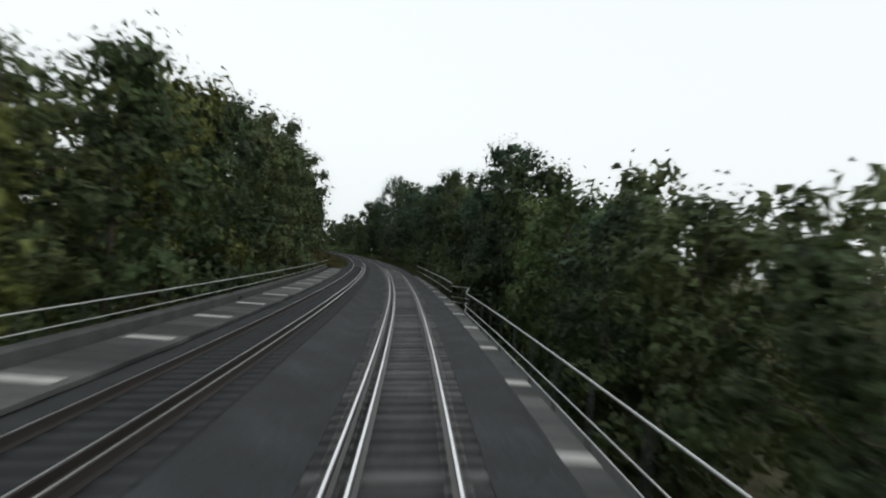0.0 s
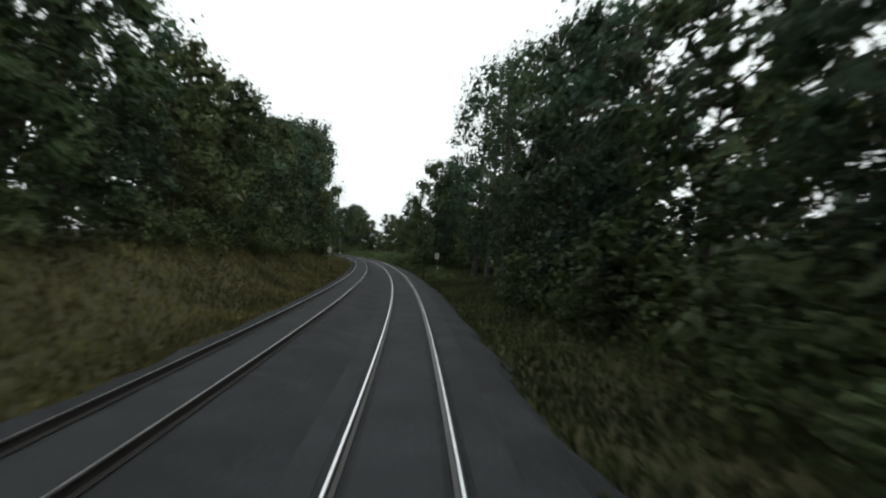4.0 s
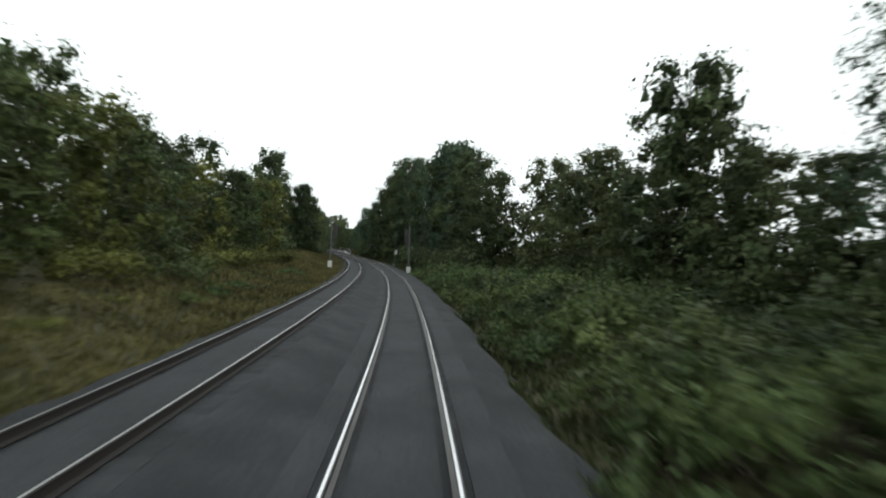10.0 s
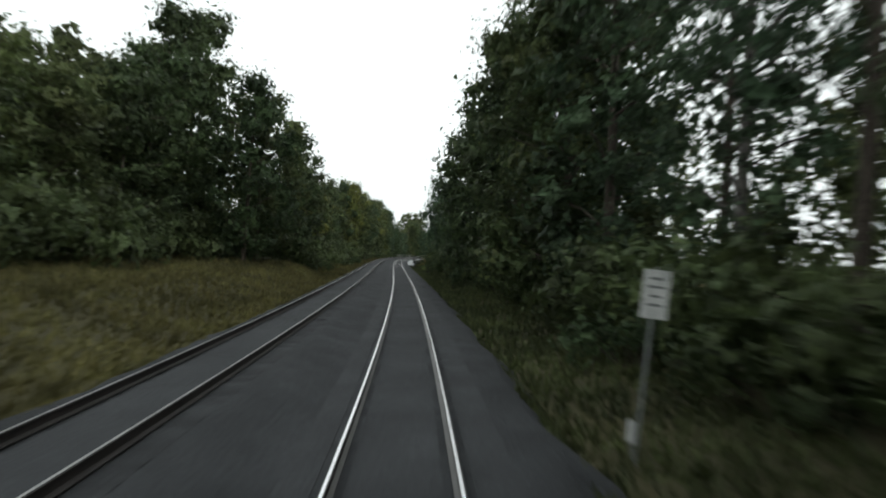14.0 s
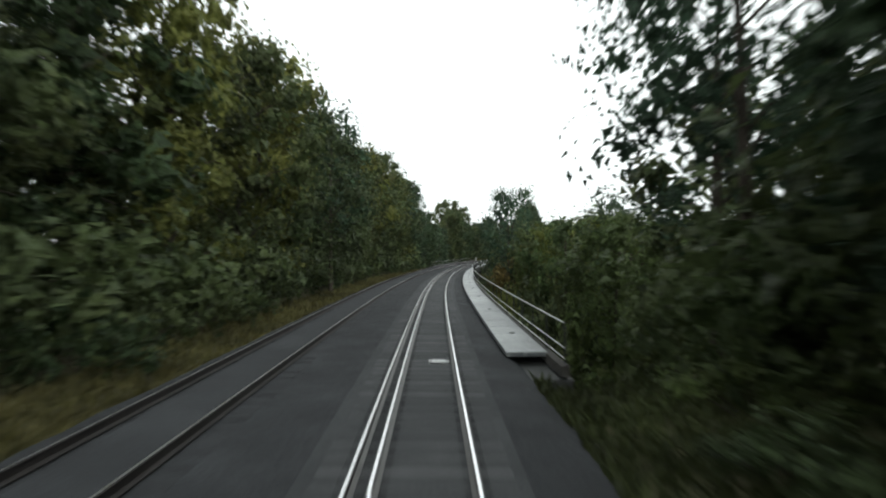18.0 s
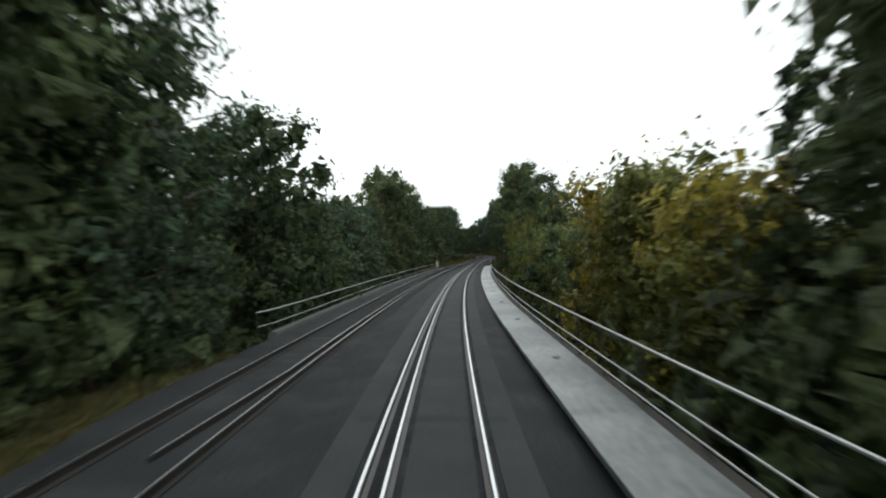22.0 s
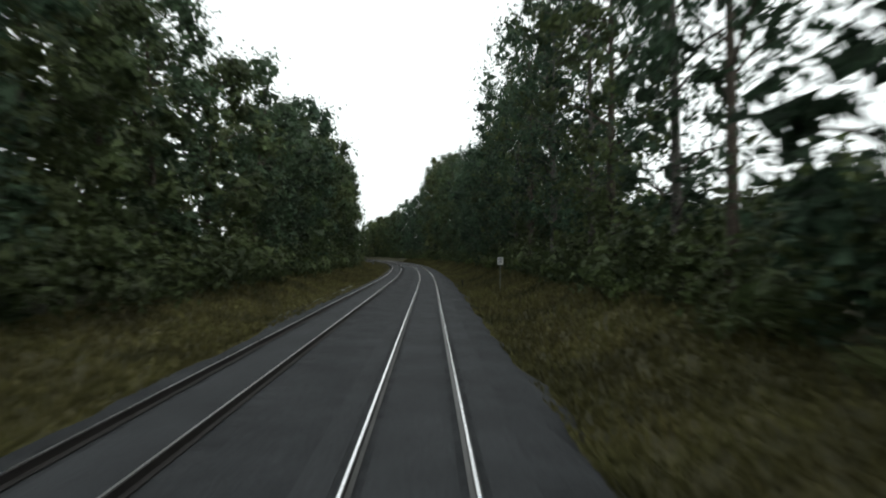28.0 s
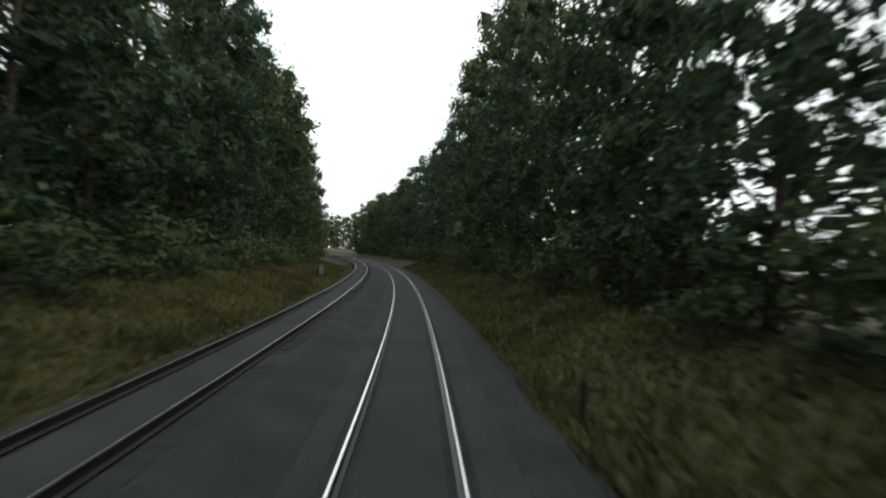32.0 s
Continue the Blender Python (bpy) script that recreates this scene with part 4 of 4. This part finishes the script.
wood("undergrowth", "tall leafy shrubs filling the wood's edge", shrub_rows_a + shrub_rows_b, ("shrub",), "foliage")
for kind in KINDS.values():
    for ob in (*kind.children_recursive, kind):
        bpy.data.objects.remove(ob)


# ------------------------------------------------------------------ lineside equipment
def bevelled(sx, sy, sz, z, b=0.01, x=0, y=0):
    return box(sx, sy, sz, x, y, z, b)


def distance_sign(label, s, off, z0, z1, wide, bars, yaw=0.0, lean=0.0):
    """White board on a post, its writing too small to read."""
    g = float(ground_z(s, off))
    root = new("distance_sign")
    tagged(root, label, "sign", "distance signs")
    root.matrix_basis = here(s, off, g, yaw, lean)
    part("post", tube(0.035, z1 - g + 0.25, -0.2, 10), POST_GREY, root)
    board = part("board", bevelled(wide, 0.02, z1 - z0, (z0 + z1) / 2 - g, 0.006, 0, -0.05), ENAMEL, root, "white enamelled board")
    for bz, bh, bw in bars:
        part("lettering", box(bw, 0.004, bh, 0, -0.063, z0 - g + bz * (z1 - z0)), POST_GREY, board)
    return root


BARS = ((0.82, 0.05, 0.26), (0.65, 0.045, 0.3), (0.46, 0.045, 0.22), (0.28, 0.05, 0.27))
distance_sign("white distance sign on a grey post beside the verge", 183.4, 5.45, 1.87, 2.58, 0.46, BARS, 0, 0.03)
distance_sign("white distance sign on a grey post below the bank", 186.3, -8.1, 1.74, 2.44, 0.46, BARS)
distance_sign("tall white distance sign on a leaning post", 381.4, 4.05, 1.73, 2.57, 0.46, BARS, 0, -0.05)
distance_sign("white distance sign beside the wood", 783.6, 5.45, 1.78, 2.33, 0.44, BARS)
for s, off, z in ((184.0, 5.6, 0.75), (381.6, 4.05, -0.28)):
    root = new("marker_plate")
    tagged(root, "small white plate on a short stake", "marker", "marker plates")
    g = float(ground_z(s, off))
    root.matrix_basis = here(s, off, g)
    part("stake", tube(0.025, z - g + 0.3, -0.1, 8), POST_GREY, root)
    part("plate", bevelled(0.2, 0.02, 0.38, z - g, 0.005, 0, -0.035), ENAMEL, root)


def stake(s, off, high, label="short dark wooden post in the grass"):
    g = float(ground_z(s, off))
    root = new("lineside_post")
    tagged(root, label, "post", "lineside posts")
    root.matrix_basis = here(s, off, g, 0.3, random.uniform(-.04, .04))
    part("shaft", tube(0.075, high, -0.15, 8, 0.06), TAR, root)
    part("cap", tube(0.08, 0.04, high - 0.15, 8, 0.05), TAR, root)


for s, off, high in ((177.0, 3.3, 1.45), (739.0, 4.2, 1.2), (463.0, 4.4, 1.3), (183, -7.6, 1.1), (795.5, 3.3, 1.05), (854.2, 3.65, 1.05), (910.6, -8.7, 1.3)):
    stake(s, off, high)


# small pale cabinet beside the far track
root = new("lineside_cabinet")
tagged(root, "small weathered pale grey cabinet beside the track", "cabinet")
root.matrix_basis = here(911.5, -8.5, float(ground_z(911.5, -8.5)), 0.1)
part("plinth", bevelled(0.66, 0.5, 0.3, 0.1, 0.02), CONCRETE, root, "concrete plinth")
part("body", bevelled(0.6, 0.42, 0.95, 0.72, 0.015), POST_GREY, root)
leaf_door = part("door", bevelled(0.52, 0.02, 0.85, 0.72, 0.005, 0, -0.22), POST_GREY, root)
part("handle", bevelled(0.03, 0.03, 0.12, 0.75, 0.005, 0.2, -0.243), INK, leaf_door)
part("roof", bevelled(0.7, 0.52, 0.05, 1.215, 0.015), POST_GREY, root)


def light_signal(label, s, off, arm, lean=0.0):
    """Mast on a white foot with a dark lamp head held out to the track side."""
    g = float(ground_z(s, off))
    root = new("light_signal")
    tagged(root, label, "railway signal", "light signals")
    root.matrix_basis = here(s, off, g, 0, lean)
    foot = part("foot", bevelled(0.56, 0.45, 0.9, 0.72, 0.04), ENAMEL, root, "white painted concrete foot")
    part("mast", tube(0.1, 6.9, -0.1, 14, 0.085), MAST_PAINT, root)
    part("bracket", bevelled(abs(arm) + 0.3, 0.5, 0.06, 4.0, 0.01, arm / 2), MAST, root, "grating bracket")
    part("brace", box(0.05, 0.05, 0.9, arm * 0.45, 0, 3.6, 0.005), POST_GREY, root)
    head = part("lamp_head", bevelled(0.52, 0.22, 2.0, 5.3, 0.05, arm), INK, root, "black lamp head")
    for z in (4.75, 5.3, 5.85):
        bm = tube(0.11, 0.2, 0, 14, 0.12)
        bmesh.ops.rotate(bm, verts=bm.verts, cent=(0, 0, 0), matrix=Matrix.Rotation(math.pi / 2, 3, "X"))
        bmesh.ops.translate(bm, verts=bm.verts, vec=(arm, -0.1, z))
        part("hood", bm, INK, head)
    part("ladder", box(0.04, 0.04, 3.6, 0.2, 0.25, 2.7, 0.005), MAST, root)
    return root


light_signal("light signal with black head and white foot", 350.8, 3.4, -0.42, 0.045)
light_signal("light signal with black head beside the meadow", 351.9, -7.4, 0.6, 0.03)

for s, off, z in ((482.9, -8.6, 0.0), (599.5, -8.3, 0.1)):
    root = new("marker_stone")
    tagged(root, "small white painted stone marker in the verge", "marker", "marker stones")
    root.matrix_basis = here(s, off, float(ground_z(s, off)), 0.2)
    part("stone", bevelled(0.24, 0.16, 0.6 + z, 0.2, 0.03), ENAMEL, root)
    part("base", bevelled(0.34, 0.26, 0.12, 0.0, 0.02), OLD_CONCRETE, root)

trough = new("cable_trough")
tagged(trough, "weathered concrete cable trough beside the ballast", "cable trough", kind="structure")
for i, s in enumerate(np.arange(768.0, 796.0, 1.0)):
    part("lid", bevelled(0.34, 0.98, 0.08, 0.04, 0.012), CONCRETE, trough, m=here(s, -7.0, -0.52 + random.uniform(-.015, .015), random.uniform(-.02, .02)))
hang("channel", sweep("channel", [(-7.2, -0.8), (-6.8, -0.8), (-6.8, -0.53), (-7.2, -0.53)], 767.5, 795.5, OLD_CONCRETE, 3), trough)

magnet = new("track_magnet")
tagged(magnet, "pale train-stop magnet bolted beside the rail", "track magnet")
magnet.matrix_basis = here(350.0, -1.02, -1.02 * float(bank(350)) - 0.1, 0, float(bank(350)))
part("casing", bevelled(0.2, 0.55, 0.14, 0.03, 0.03), PALE_CONCRETE, magnet)
part("bracket", bevelled(0.26, 0.12, 0.05, -0.06, 0.008, 0.05), SHADE_RUST, magnet)

tie = new("expansion_plate")
tagged(tie, "pale steel expansion plate lying between the rails", "track plate")
tie.matrix_basis = here(491.9, 0.35, -0.17, 0, float(bank(491.9)))
part("plate", bevelled(0.5, 0.3, 0.03, 0.02, 0.008), GALVANISED, tie)
for x in (-0.2, 0.2):
    part("bolt", box(0.04, 0.04, 0.03, x, 0, 0.045, 0.006), MAST, tie)

board = new("marker_board")
tagged(board, "white concrete marker slab standing in the grass", "marker")
g = float(ground_z(721, -9.6))
board.matrix_basis = here(721, -9.6, g, 0.1)
part("slab", bevelled(0.5, 0.14, 1.75, 0.72, 0.03), ENAMEL, board)
part("footing", bevelled(0.7, 0.4, 0.2, 0.0, 0.03), OLD_CONCRETE, board)
for s, off in ((349.0, 3.35), (351.6, -7.0)):
    plinth = new("concrete_plinth")
    tagged(plinth, "low pale concrete plinth in the ballast edge", "plinth", "plinths")
    plinth.matrix_basis = here(s, off, float(ground_z(s, off)), 0.1)
    part("block", bevelled(0.5, 1.0, 0.3, 0.1, 0.03), PALE_CONCRETE, plinth)
    part("lid", bevelled(0.44, 0.9, 0.05, 0.28, 0.01), OLD_CONCRETE, plinth)

# ------------------------------------------------------------------ verge grass
def grass(s0, s1, o0, o1, n, tall):
    rng = np.random.default_rng(int(abs(s0) * 7 + abs(o0) * 131))
    s, o = rng.uniform(s0, s1, n), rng.uniform(o0, o1, n)
    z = verge_z(s, o)
    x, y = at(s, o)
    p = np.stack([x, y, z - 0.03], 1)
    a = rng.uniform(0, 6.283, n)
    hgt = tall * rng.uniform(0.5, 1.3, n)
    side = np.stack([np.cos(a), np.sin(a), 0 * a], 1) * (0.05 + 0.05 * rng.random(n))[:, None]
    tip = p + np.stack([rng.normal(size=n) * 0.3 * hgt, rng.normal(size=n) * 0.3 * hgt, hgt], 1)
    return np.stack([p - side, p + side, tip], 1)


for name, mat, label, patches in (
        ("verge_grass", GRASS, "long dry yellowish grass growing on the verges", (
            (86, 474, -7.2, -5.45, 22000, 0.16), (714, 960, 2.55, 3.3, 10000, 0.16), (714, 960, -7.2, -5.5, 14000, 0.16), (590, 604, -10, -6.8, 4000, 0.35), (696, 708, -11, -6.8, 4000, 0.35),
            (66, 90, -13, -6.9, 3200, 0.42), (90, 480, -13, -6.2, 54000, 0.42), (330, 440, -24, -12, 16000, 0.5), (480, 592, -9.5, -6.2, 13000, 0.4), (480, 588, -7.0, -5.5, 6000, 0.16), (706, 960, -13, -6.9, 46000, 0.45), (706, 960, 3.0, 9.5, 50000, 0.45))),
        ("green_grass", GREEN_GRASS, "green grass and weeds on the verge", (
            (86, 474, 2.55, 3.2, 14000, 0.16), (468, 491, 2.6, 9, 9000, 0.35), (699, 712, 2.6, 9, 6000, 0.35), (66, 472, 3.0, 7.5, 42000, 0.42), (140, 216, 7.5, 15, 14000, 0.5)))):
    ob = new(name, tri_mesh(name, np.concatenate([grass(*p) for p in patches]), mat))
    tagged(ob, label, "grass", kind="stuff")
